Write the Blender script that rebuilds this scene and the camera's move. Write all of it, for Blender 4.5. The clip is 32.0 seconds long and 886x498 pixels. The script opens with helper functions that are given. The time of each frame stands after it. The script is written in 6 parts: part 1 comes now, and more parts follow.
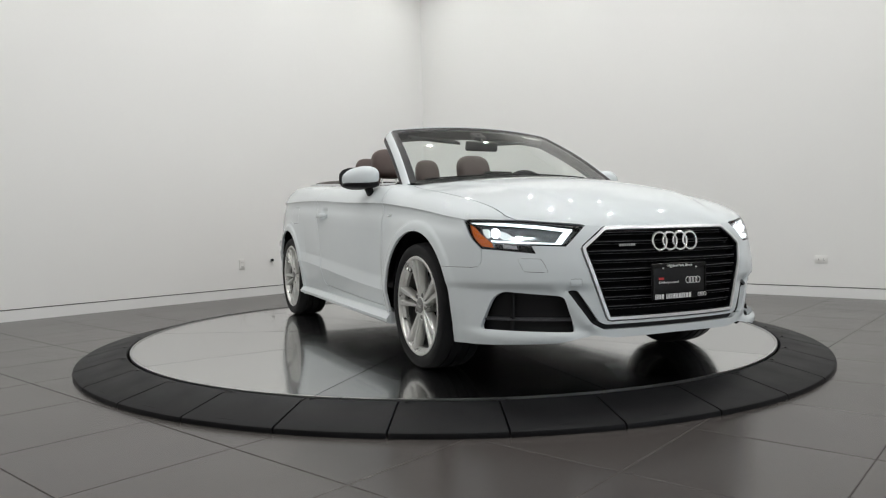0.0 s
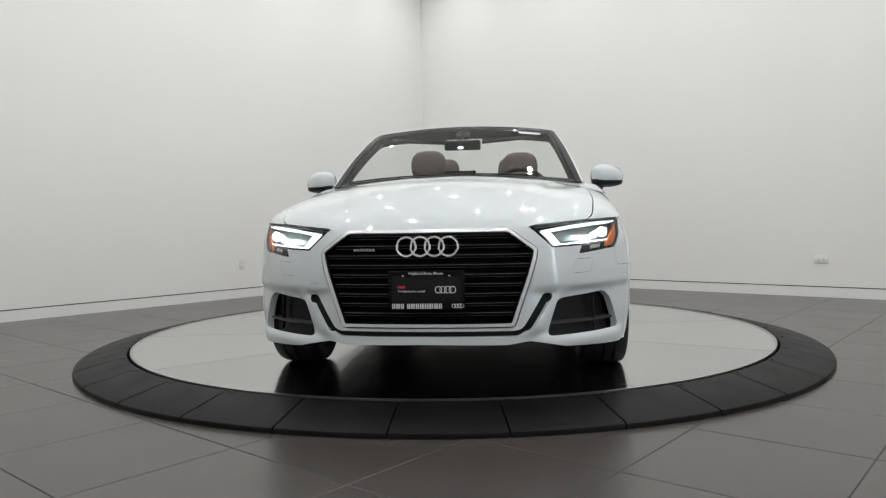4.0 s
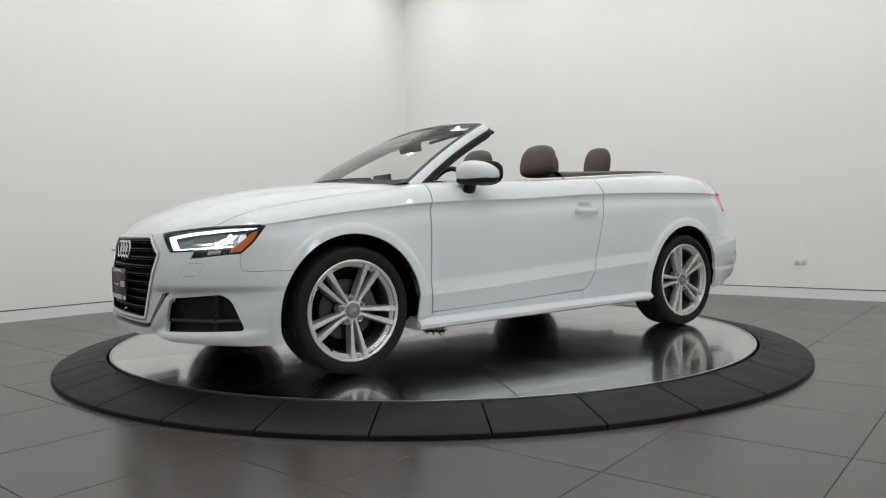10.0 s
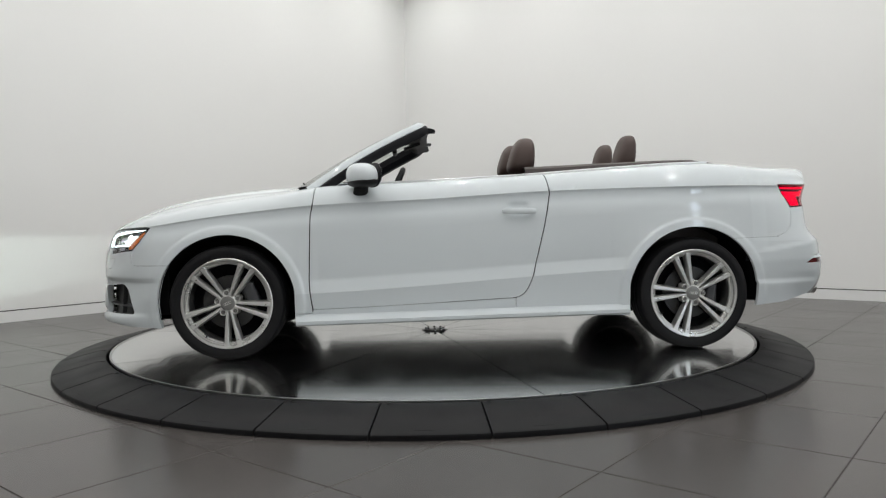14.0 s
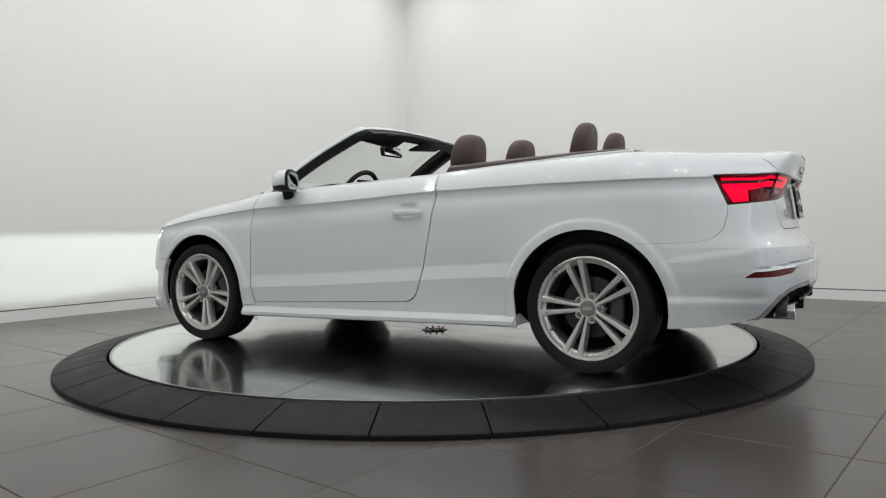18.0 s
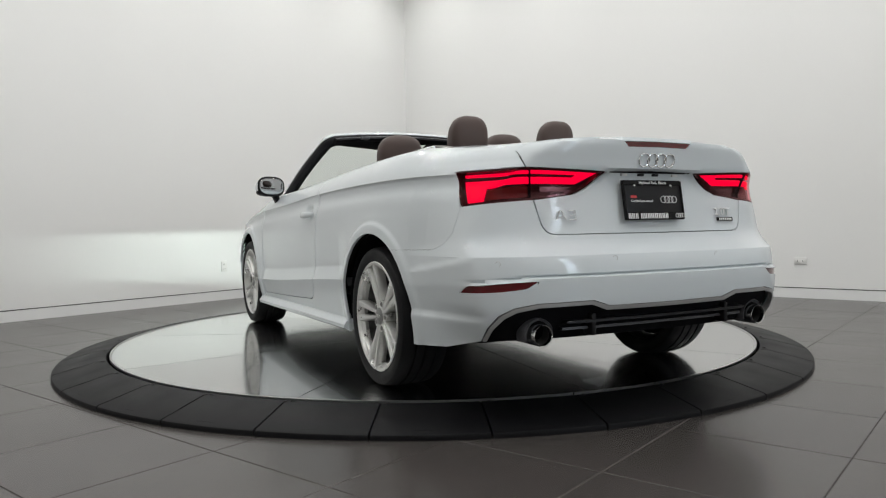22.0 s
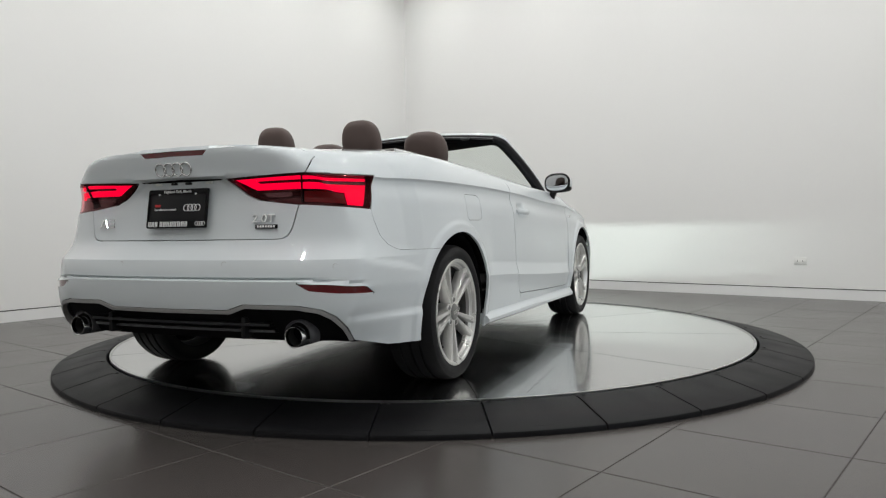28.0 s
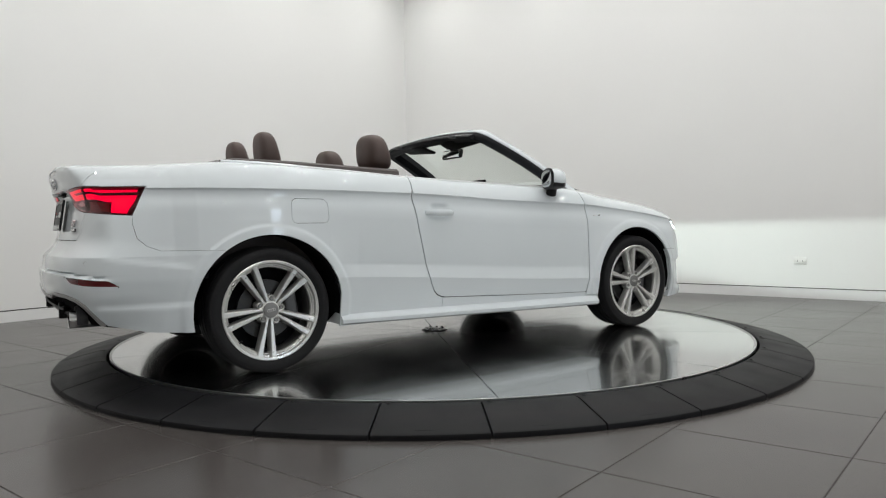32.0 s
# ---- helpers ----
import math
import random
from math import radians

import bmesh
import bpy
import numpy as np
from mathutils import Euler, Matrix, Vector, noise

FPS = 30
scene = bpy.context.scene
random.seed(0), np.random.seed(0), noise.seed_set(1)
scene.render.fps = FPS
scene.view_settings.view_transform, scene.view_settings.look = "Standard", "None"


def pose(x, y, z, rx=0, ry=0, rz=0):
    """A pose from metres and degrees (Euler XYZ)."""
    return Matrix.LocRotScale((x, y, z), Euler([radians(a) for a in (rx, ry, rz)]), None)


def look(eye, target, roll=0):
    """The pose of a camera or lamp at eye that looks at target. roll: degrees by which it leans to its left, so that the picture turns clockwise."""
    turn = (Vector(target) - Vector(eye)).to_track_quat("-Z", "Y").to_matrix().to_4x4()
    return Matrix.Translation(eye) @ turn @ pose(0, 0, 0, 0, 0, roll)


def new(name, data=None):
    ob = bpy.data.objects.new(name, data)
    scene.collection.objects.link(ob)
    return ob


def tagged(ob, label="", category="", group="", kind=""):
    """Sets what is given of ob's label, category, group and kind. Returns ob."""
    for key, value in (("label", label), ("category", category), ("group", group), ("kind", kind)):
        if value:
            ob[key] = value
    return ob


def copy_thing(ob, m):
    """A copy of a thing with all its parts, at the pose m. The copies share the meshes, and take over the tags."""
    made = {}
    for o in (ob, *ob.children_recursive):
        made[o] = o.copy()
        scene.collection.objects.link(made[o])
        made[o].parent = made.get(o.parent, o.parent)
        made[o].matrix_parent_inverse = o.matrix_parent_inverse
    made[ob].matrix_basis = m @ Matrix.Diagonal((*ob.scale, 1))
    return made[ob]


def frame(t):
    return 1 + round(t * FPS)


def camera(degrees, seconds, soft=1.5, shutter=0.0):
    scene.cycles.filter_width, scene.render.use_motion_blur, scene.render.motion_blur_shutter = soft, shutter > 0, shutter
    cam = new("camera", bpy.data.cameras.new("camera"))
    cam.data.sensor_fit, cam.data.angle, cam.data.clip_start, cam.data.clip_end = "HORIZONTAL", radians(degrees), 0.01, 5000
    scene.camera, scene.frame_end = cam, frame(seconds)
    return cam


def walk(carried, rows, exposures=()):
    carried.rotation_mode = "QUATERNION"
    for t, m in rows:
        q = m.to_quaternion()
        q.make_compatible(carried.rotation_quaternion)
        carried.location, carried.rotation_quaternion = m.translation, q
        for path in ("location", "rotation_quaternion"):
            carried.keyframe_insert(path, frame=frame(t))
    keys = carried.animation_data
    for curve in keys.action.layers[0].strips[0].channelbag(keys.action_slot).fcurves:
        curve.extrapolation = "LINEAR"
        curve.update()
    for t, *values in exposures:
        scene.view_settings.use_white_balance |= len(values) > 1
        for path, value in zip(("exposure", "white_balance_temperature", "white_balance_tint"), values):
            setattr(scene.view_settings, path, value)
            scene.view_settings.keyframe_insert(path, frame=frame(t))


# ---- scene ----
# the camera stands on a tripod beside the turntable; it is nudged once, about eight and a half seconds in
cam = camera(62.895, 32.0, soft=1.2)


def shot(x, y, z, yaw, pitch, roll):
    return Matrix.Translation((x, y, z)) @ pose(0, 0, 0, 0, 0, yaw) @ pose(0, 0, 0, 90 + pitch) @ pose(0, 0, 0, 0, 0, roll)


SHOT_A = (0.0, -4.9827, 0.7192, 0.5842, -1.9663, -1.009)
SHOT_B = (0.0077, -4.986, 0.719, -0.6835, -1.8533, -0.990)


def nudge(k, tilt):
    p = [a + (b - a) * k for a, b in zip(SHOT_A, SHOT_B)]
    p[4] += tilt
    return shot(*p)


walk(cam, [(0.0, nudge(0, 0)), (4.0, nudge(0, 0)), (7.7, nudge(0, 0)), (8.0, nudge(0.06, 0.02)), (8.5, nudge(0.485, 0.17)),
           (9.0, nudge(0.79, 0.13)), (9.5, nudge(0.94, 0.04)), (10.0, nudge(1, 0)), (20.0, nudge(1, 0)), (32.0, nudge(1, 0))])

# ---- light ----
# room axes: U runs along the long tile joints, V across them; the turntable's centre is the origin, its plate lies at z = 0
ROOM_TURN = 50.5
CU, SU = math.cos(radians(ROOM_TURN)), math.sin(radians(ROOM_TURN))
FLOOR_Z = -0.075
WALL_U, WALL_V = 4.10, -3.86
FAR_U, FAR_V = -7.4, 6.4
CEILING_Z = 4.3


def room(u, v, z=0.0):
    return Vector((u * CU + v * SU, u * SU - v * CU, z))


ROOM_MATRIX = Matrix(((CU, SU, 0, 0), (SU, -CU, 0, 0), (0, 0, 1, 0), (0, 0, 0, 1)))

world = bpy.data.worlds.new("world")
scene.world = world
world.use_nodes = True
world.node_tree.nodes["Background"].inputs[0].default_value = (0.6, 0.68, 0.8, 1)
world.node_tree.nodes["Background"].inputs[1].default_value = 0.3
scene.view_settings.exposure = 0.0
LAMP_POWER = 664.0     # glow of one downlight lens

WINDOW_POWER = 34.0

# ---- materials ----


def mat(name, colour, rough=0.5, metal=0.0, vary=0.08, scale=8.0, fine=90.0, bump=0.0, coat=0.0, spec=0.5, rough_vary=0.1,
        random_tint=0.0, stretch=(1, 1, 1), fixed=False):
    """A surface with two scales of noise in its colour, its gloss and its relief."""
    m = bpy.data.materials.new(name)
    m.use_nodes = True
    nt = m.node_tree
    b = nt.nodes["Principled BSDF"]
    b.inputs["Metallic"].default_value = metal
    b.inputs["Specular IOR Level"].default_value = spec
    b.inputs["Coat Weight"].default_value = coat
    b.inputs["Coat Roughness"].default_value = 0.015
    tc = nt.nodes.new("ShaderNodeTexCoord")
    mp = nt.nodes.new("ShaderNodeMapping")
    mp.inputs["Scale"].default_value = stretch
    if fixed:
        # one pattern over the whole room, so that no piece repeats another
        nt.links.new(nt.nodes.new("ShaderNodeNewGeometry").outputs["Position"], mp.inputs["Vector"])
    else:
        nt.links.new(tc.outputs["Object"], mp.inputs["Vector"])
    n1 = nt.nodes.new("ShaderNodeTexNoise")
    n1.inputs["Scale"].default_value = scale
    n1.inputs["Detail"].default_value = 4
    n2 = nt.nodes.new("ShaderNodeTexNoise")
    n2.inputs["Scale"].default_value = fine
    n2.inputs["Detail"].default_value = 3
    for n in (n1, n2):
        nt.links.new(mp.outputs[0], n.inputs["Vector"])
    mix = nt.nodes.new("ShaderNodeMath")
    mix.operation = "ADD"
    nt.links.new(n1.outputs["Fac"], mix.inputs[0])
    nt.links.new(n2.outputs["Fac"], mix.inputs[1])
    ramp = nt.nodes.new("ShaderNodeMapRange")
    ramp.inputs["From Min"].default_value, ramp.inputs["From Max"].default_value = 0.6, 1.4
    ramp.inputs["To Min"].default_value, ramp.inputs["To Max"].default_value = 1 - vary, 1 + vary
    nt.links.new(mix.outputs[0], ramp.inputs["Value"])
    last = ramp.outputs[0]
    if random_tint:
        info = nt.nodes.new("ShaderNodeObjectInfo")
        r2 = nt.nodes.new("ShaderNodeMapRange")
        r2.inputs["To Min"].default_value, r2.inputs["To Max"].default_value = 1 - random_tint, 1 + random_tint
        nt.links.new(info.outputs["Random"], r2.inputs["Value"])
        mul = nt.nodes.new("ShaderNodeMath")
        mul.operation = "MULTIPLY"
        nt.links.new(last, mul.inputs[0])
        nt.links.new(r2.outputs[0], mul.inputs[1])
        last = mul.outputs[0]
    sc = nt.nodes.new("ShaderNodeVectorMath")
    sc.operation = "SCALE"
    sc.inputs[0].default_value = colour
    nt.links.new(last, sc.inputs["Scale"])
    nt.links.new(sc.outputs[0], b.inputs["Base Color"])
    rr = nt.nodes.new("ShaderNodeMapRange")
    rr.inputs["From Min"].default_value, rr.inputs["From Max"].default_value = 0.3, 0.7
    rr.inputs["To Min"].default_value = max(0.0, rough * (1 - rough_vary))
    rr.inputs["To Max"].default_value = min(1.0, rough * (1 + rough_vary))
    nt.links.new(n1.outputs["Fac"], rr.inputs["Value"])
    nt.links.new(rr.outputs[0], b.inputs["Roughness"])
    if bump:
        bp = nt.nodes.new("ShaderNodeBump")
        bp.inputs["Strength"].default_value = 0.5
        bp.inputs["Distance"].default_value = bump
        nt.links.new(n2.outputs["Fac"], bp.inputs["Height"])
        nt.links.new(bp.outputs[0], b.inputs["Normal"])
    return m


def glow(name, colour, strength, base=(0.8, 0.8, 0.8)):
    m = mat(name, base, rough=0.3, vary=0.03)
    b = m.node_tree.nodes["Principled BSDF"]
    b.inputs["Emission Color"].default_value = (*colour, 1)
    b.inputs["Emission Strength"].default_value = strength
    return m


def glass(name, colour, rough=0.0, ior=1.45, power=5.0):
    """A thin pane: it lets light through unbent and mirrors by its angle."""
    m = bpy.data.materials.new(name)
    m.use_nodes = True
    nt = m.node_tree
    out = nt.nodes["Material Output"]
    nt.nodes.remove(nt.nodes["Principled BSDF"])
    tr = nt.nodes.new("ShaderNodeBsdfTransparent")
    tr.inputs[0].default_value = (*colour, 1)
    gl = nt.nodes.new("ShaderNodeBsdfGlossy")
    gl.inputs["Roughness"].default_value = rough
    lw = nt.nodes.new("ShaderNodeLayerWeight")
    lw.inputs["Blend"].default_value = 0.5
    pw = nt.nodes.new("ShaderNodeMath")
    pw.operation = "POWER"
    pw.inputs[1].default_value = power
    nt.links.new(lw.outputs["Facing"], pw.inputs[0])
    fr = nt.nodes.new("ShaderNodeMath")
    fr.operation = "MULTIPLY_ADD"
    fr.inputs[1].default_value, fr.inputs[2].default_value = 0.92, ((ior - 1) / (ior + 1)) ** 2 * 1.6
    nt.links.new(pw.outputs[0], fr.inputs[0])
    mx = nt.nodes.new("ShaderNodeMixShader")
    nt.links.new(fr.outputs[0], mx.inputs[0])
    nt.links.new(tr.outputs[0], mx.inputs[1])
    nt.links.new(gl.outputs[0], mx.inputs[2])
    nt.links.new(mx.outputs[0], out.inputs["Surface"])
    return m


M_WALL = mat("wall_paint", (0.83, 0.832, 0.82), rough=0.62, vary=0.015, scale=0.7, fine=260, bump=0.0004, spec=0.35)
M_BASE = mat("baseboard_paint", (0.81, 0.815, 0.81), rough=0.45, vary=0.015, scale=2)
M_REVEAL = mat("dark_reveal", (0.08, 0.08, 0.08), rough=0.8)
M_CEIL = mat("ceiling_paint", (0.86, 0.86, 0.85), rough=0.8, vary=0.02, scale=1.0)
M_TILE = mat("grey_floor_tile", (0.060, 0.0535, 0.0505), rough=0.255, spec=0.47, vary=0.045, scale=3.0, fine=160, bump=0.00012, random_tint=0.05, rough_vary=0.06, fixed=True)
M_GROUT = mat("dark_grout", (0.06, 0.057, 0.055), rough=0.9, vary=0.1)
M_RUBBER = mat("black_rubber_ramp", (0.0075, 0.0075, 0.0085), rough=0.48, spec=0.12, vary=0.42, scale=6, fine=200, bump=0.0005, random_tint=0.15)
M_SCREW = mat("dark_screw", (0.012, 0.012, 0.012), rough=0.4)
# random tint per wedge paints in the sheen of differing brush directions
M_STEEL = mat("brushed_steel_plate", (0.56, 0.565, 0.56), rough=0.165, metal=1.0, vary=0.03, scale=2.0, fine=40, rough_vary=0.20, coat=0.5, random_tint=0.16, stretch=(1, 2.5, 1))
M_STEEL.node_tree.nodes["Principled BSDF"].inputs["Coat Roughness"].default_value = 0.03
M_STEEL_EDGE = mat("steel_edge", (0.5, 0.5, 0.5), rough=0.3, metal=1.0)
M_PLASTIC_WHITE = mat("white_plastic", (0.78, 0.78, 0.76), rough=0.35, vary=0.02)
M_HOLE = mat("dark_hole", (0.02, 0.02, 0.02), rough=0.7)
M_PAINT = mat("white_car_paint", (0.662, 0.706, 0.726), rough=0.6, vary=0.010, scale=3, fine=300, coat=1.0, spec=0.0)
M_GAP = mat("black_shell", (0.006, 0.006, 0.007), rough=0.8, spec=0.08)
M_BLACK = mat("black_plastic", (0.009, 0.009, 0.010), rough=0.45, spec=0.2, vary=0.1, fine=300, bump=0.0002)
M_GLOSS = mat("gloss_black", (0.003, 0.003, 0.004), rough=0.2, spec=0.16)
M_FRAME = mat("polished_aluminium", (0.80, 0.81, 0.82), rough=0.3, metal=0.45, vary=0.03)
M_SLAT_EDGE = mat("dark_grey_edge", (0.055, 0.055, 0.06), rough=0.35, spec=0.3)
M_SLAT_GLINT = mat("grey_slat_glint", (0.085, 0.085, 0.09), rough=0.3, spec=0.4)
M_SLAT = mat("black_grille_bar", (0.003, 0.003, 0.004), rough=0.75, spec=0.05)
M_SATIN = mat("satin_silver", (0.74, 0.75, 0.76), rough=0.3, metal=0.55, vary=0.03)
M_GREY = mat("grey_metallic_trim", (0.42, 0.42, 0.42), rough=0.4, metal=0.4, vary=0.03)
M_CHROME = mat("chrome", (0.82, 0.83, 0.84), rough=0.06, metal=1.0, vary=0.02)
M_TYRE = mat("tyre_rubber", (0.011, 0.011, 0.012), rough=0.6, spec=0.18, vary=0.2, scale=12, fine=200, bump=0.0006)
M_RIM = mat("silver_alloy", (0.66, 0.66, 0.645), rough=0.29, metal=0.82, vary=0.03, scale=10)
M_CAP = mat("grey_cap", (0.20, 0.20, 0.195), rough=0.35, metal=0.5, vary=0.05)
M_DISC = mat("brake_steel", (0.055, 0.055, 0.055), rough=0.45, metal=0.7, vary=0.15)
M_LEATHER = mat("brown_leather", (0.064, 0.041, 0.035), rough=0.55, vary=0.12, scale=14, fine=260, bump=0.0007)
M_TRIM = mat("dark_brown_trim", (0.055, 0.045, 0.042), rough=0.6, vary=0.1, fine=300, bump=0.0004)
M_CABIN = mat("charcoal_cabin", (0.014, 0.014, 0.015), rough=0.6, spec=0.2, vary=0.15)
M_PILLAR_BLACK = mat("black_pillar_lining", (0.008, 0.008, 0.010), rough=0.45, spec=0.2)
M_GLASS = glass("windscreen_glass", (0.945, 0.99, 0.96), ior=1.42, power=5.0)
M_CLEAR = glass("lamp_cover", (0.95, 0.96, 0.97))
M_RED_COVER = glass("red_lamp_cover", (0.94, 0.62, 0.64), ior=1.14)
M_MIRROR = mat("mirror_glass", (0.85, 0.86, 0.87), rough=0.02, metal=1.0, vary=0.01)
M_MIRROR_DIM = mat("tinted_mirror_glass", (0.50, 0.52, 0.54), rough=0.03, metal=1.0, vary=0.01)
M_LAMP_DARK = mat("lamp_housing", (0.075, 0.077, 0.082), rough=0.45, metal=0.25)
M_LAMP_CHROME = mat("lamp_reflector", (0.55, 0.57, 0.6), rough=0.15, metal=1.0)
M_DRL = glow("daylight_strip", (0.86, 0.97, 1.0), 1.7)
M_BEAM = glow("low_beam", (0.86, 1.0, 0.93), 165000.0)
# the reflector's own glow stands in for the lamp's light on it
M_REFLECTOR_GLOW = glow("glowing_reflector", (0.88, 1.0, 0.98), 0.7, (0.12, 0.12, 0.12))
M_AMBER = mat("amber_reflector", (0.62, 0.13, 0.008), rough=0.2, coat=0.5)
M_RED_GLOW = glow("tail_lamp_red", (1.0, 0.0, 0.05), 1.1, (0.10, 0.001, 0.006))
M_RED_GLOW.node_tree.nodes["Principled BSDF"].inputs["Specular IOR Level"].default_value = 0.05
M_BARREL = mat("dull_wheel_barrel", (0.16, 0.16, 0.155), rough=0.5, metal=0.6, vary=0.1)
M_RED_DARK = mat("dark_red_lens", (0.11, 0.004, 0.006), rough=0.12, coat=0.5)
M_SMOKE = mat("smoked_lens", (0.03, 0.008, 0.009), rough=0.1, coat=0.5)
M_WHITE_INK = mat("white_lettering", (0.75, 0.75, 0.75), rough=0.5, vary=0.02)
M_RED_INK = mat("red_lettering", (0.5, 0.03, 0.03), rough=0.5)
M_PLATE = mat("black_plate", (0.012, 0.012, 0.013), rough=0.4, vary=0.1, spec=0.2)
M_LENS = glow("downlight_lens", (1.0, 0.99, 0.968), LAMP_POWER)
M_PAPER = mat("sticker_paper", (0.75, 0.75, 0.72), rough=0.6)

# ---- mesh helpers ----


def mesh_ob(name, verts, faces, material, parent=None, label="", smooth=True, sharp=40.0):
    me = bpy.data.meshes.new(name)
    me.from_pydata([tuple(map(float, v)) for v in verts], [], [tuple(map(int, f)) for f in faces])
    me.validate()
    me.update()
    if smooth:
        me.polygons.foreach_set("use_smooth", [True] * len(me.polygons))
        me.set_sharp_from_angle(angle=radians(sharp))
    me.materials.append(material)
    ob = new(name, me)
    if parent is not None:
        ob.parent = parent
    if label:
        tagged(ob, label)
    return ob


def part(name, bm, material, parent=None, label="", smooth=True, sharp=40.0):
    """Links a bmesh as one mesh object under a thing or under a part."""
    me = bpy.data.meshes.new(name)
    bm.normal_update()
    bm.to_mesh(me)
    bm.free()
    if smooth:
        me.polygons.foreach_set("use_smooth", [True] * len(me.polygons))
        me.set_sharp_from_angle(angle=radians(sharp))
    me.materials.append(material)
    ob = new(name, me)
    if parent is not None:
        ob.parent = parent
    if label:
        tagged(ob, label)
    return ob


def box_bm(size, at=(0, 0, 0), bevel=0.004, segments=2, turn=None):
    bm = bmesh.new()
    bmesh.ops.create_cube(bm, size=1.0)
    bmesh.ops.scale(bm, vec=size, verts=bm.verts)
    if bevel:
        bmesh.ops.bevel(bm, geom=bm.edges[:], offset=min(bevel, min(size) * 0.45), segments=segments, affect="EDGES", profile=0.5)
    if turn is not None:
        bmesh.ops.transform(bm, matrix=turn.to_4x4(), verts=bm.verts)
    bmesh.ops.translate(bm, vec=at, verts=bm.verts)
    return bm


def lathe(profile, steps=48, axis="z", a0=0.0, a1=360.0, close_profile=False):
    """Verts and faces of a profile of (radius, height) turned about an axis."""
    full = abs(a1 - a0) >= 359.9
    n = steps if full else steps + 1
    verts, faces = [], []
    m = len(profile)
    for i in range(n):
        a = radians(a0 + (a1 - a0) * i / steps)
        for r, h in profile:
            p = (r * math.cos(a), r * math.sin(a), h)
            verts.append(p if axis == "z" else (p[0], p[2], p[1]))
    for i in range(steps):
        j = (i + 1) % n
        for k in range(m if close_profile else m - 1):
            k2 = (k + 1) % m
            f = (i * m + k, j * m + k, j * m + k2, i * m + k2)
            faces.append(f if axis == "z" else f[::-1])
    return verts, faces


def tube(points, radius, sides=8, closed=False, flat=None):
    """Verts and faces of a round bar along points; flat scales it across."""
    pts = [Vector(p) for p in points]
    n = len(pts)
    verts, faces = [], []
    for i, p in enumerate(pts):
        if closed:
            d = pts[(i + 1) % n] - pts[i - 1]
        else:
            d = pts[min(i + 1, n - 1)] - pts[max(i - 1, 0)]
        d.normalize()
        up = Vector((0, 0, 1)) if abs(d.z) < 0.9 else Vector((1, 0, 0))
        s = d.cross(up).normalized()
        u = s.cross(d)
        r = radius[i] if isinstance(radius, (list, tuple)) else radius
        for k in range(sides):
            a = 2 * math.pi * (k + 0.5) / sides
            verts.append(p + s * math.cos(a) * r + u * math.sin(a) * r * (flat or 1))
    for i in range(n if closed else n - 1):
        j = (i + 1) % n
        for k in range(sides):
            k2 = (k + 1) % sides
            faces.append((i * sides + k, i * sides + k2, j * sides + k2, j * sides + k))
    if not closed:
        faces.append(tuple(range(sides))[::-1])
        faces.append(tuple((n - 1) * sides + k for k in range(sides)))
    return verts, faces


def rounded(points, radius, steps=5):
    """A closed polygon with its corners rounded; a point may carry its own radius as a third number."""
    out = []
    n = len(points)
    for i in range(n):
        p = Vector(points[i][:2])
        a, b = Vector(points[i - 1][:2]), Vector(points[(i + 1) % n][:2])
        r = points[i][2] if len(points[i]) > 2 else radius
        da, db = a - p, b - p
        ra, rb = min(r, da.length * 0.48), min(r, db.length * 0.48)
        if r <= 0:
            out.append((p.x, p.y))
            continue
        p0, p1 = p + da.normalized() * ra, p + db.normalized() * rb
        for k in range(steps + 1):
            t = k / steps
            q = p0 * (1 - t) ** 2 + p * 2 * t * (1 - t) + p1 * t * t
            out.append((q.x, q.y))
    return out


def slope_fit(x, xs, ys):
    """Smooth curve through knots that never overshoots (monotone cubic)."""
    x, xs, ys = np.asarray(x, float), np.asarray(xs, float), np.asarray(ys, float)
    h = np.diff(xs)
    d = np.diff(ys) / h
    m = np.zeros(len(xs))
    for i in range(1, len(xs) - 1):
        if d[i - 1] * d[i] > 0:
            w1, w2 = 2 * h[i] + h[i - 1], h[i] + 2 * h[i - 1]
            m[i] = (w1 + w2) / (w1 / d[i - 1] + w2 / d[i])
    m[0], m[-1] = d[0], d[-1]
    i = np.clip(np.searchsorted(xs, x) - 1, 0, len(h) - 1)
    t = (x - xs[i]) / h[i]
    tc = np.clip(t, 0, 1)
    y = ((1 + 2 * tc) * (1 - tc) ** 2 * ys[i] + tc * (1 - tc) ** 2 * h[i] * m[i] + tc ** 2 * (3 - 2 * tc) * ys[i + 1]
         + tc ** 2 * (tc - 1) * h[i] * m[i + 1])
    return y + np.where(t < 0, t * h[i] * m[0], 0) + np.where(t > 1, (t - 1) * h[i] * m[-1], 0)


def strip(rows, caps=False, close=False):
    """Verts and faces of rows of points joined side by side."""
    m = len(rows[0])
    verts = [p for r in rows for p in r]
    faces = []
    for i in range(len(rows) - 1):
        for k in range(m if close else m - 1):
            k2 = (k + 1) % m
            faces.append((i * m + k, (i + 1) * m + k, (i + 1) * m + k2, i * m + k2))
    if caps:
        faces.append(tuple(range(m)))
        faces.append(tuple(reversed(range((len(rows) - 1) * m, len(rows) * m))))
    return verts, faces

# ---- the room ----


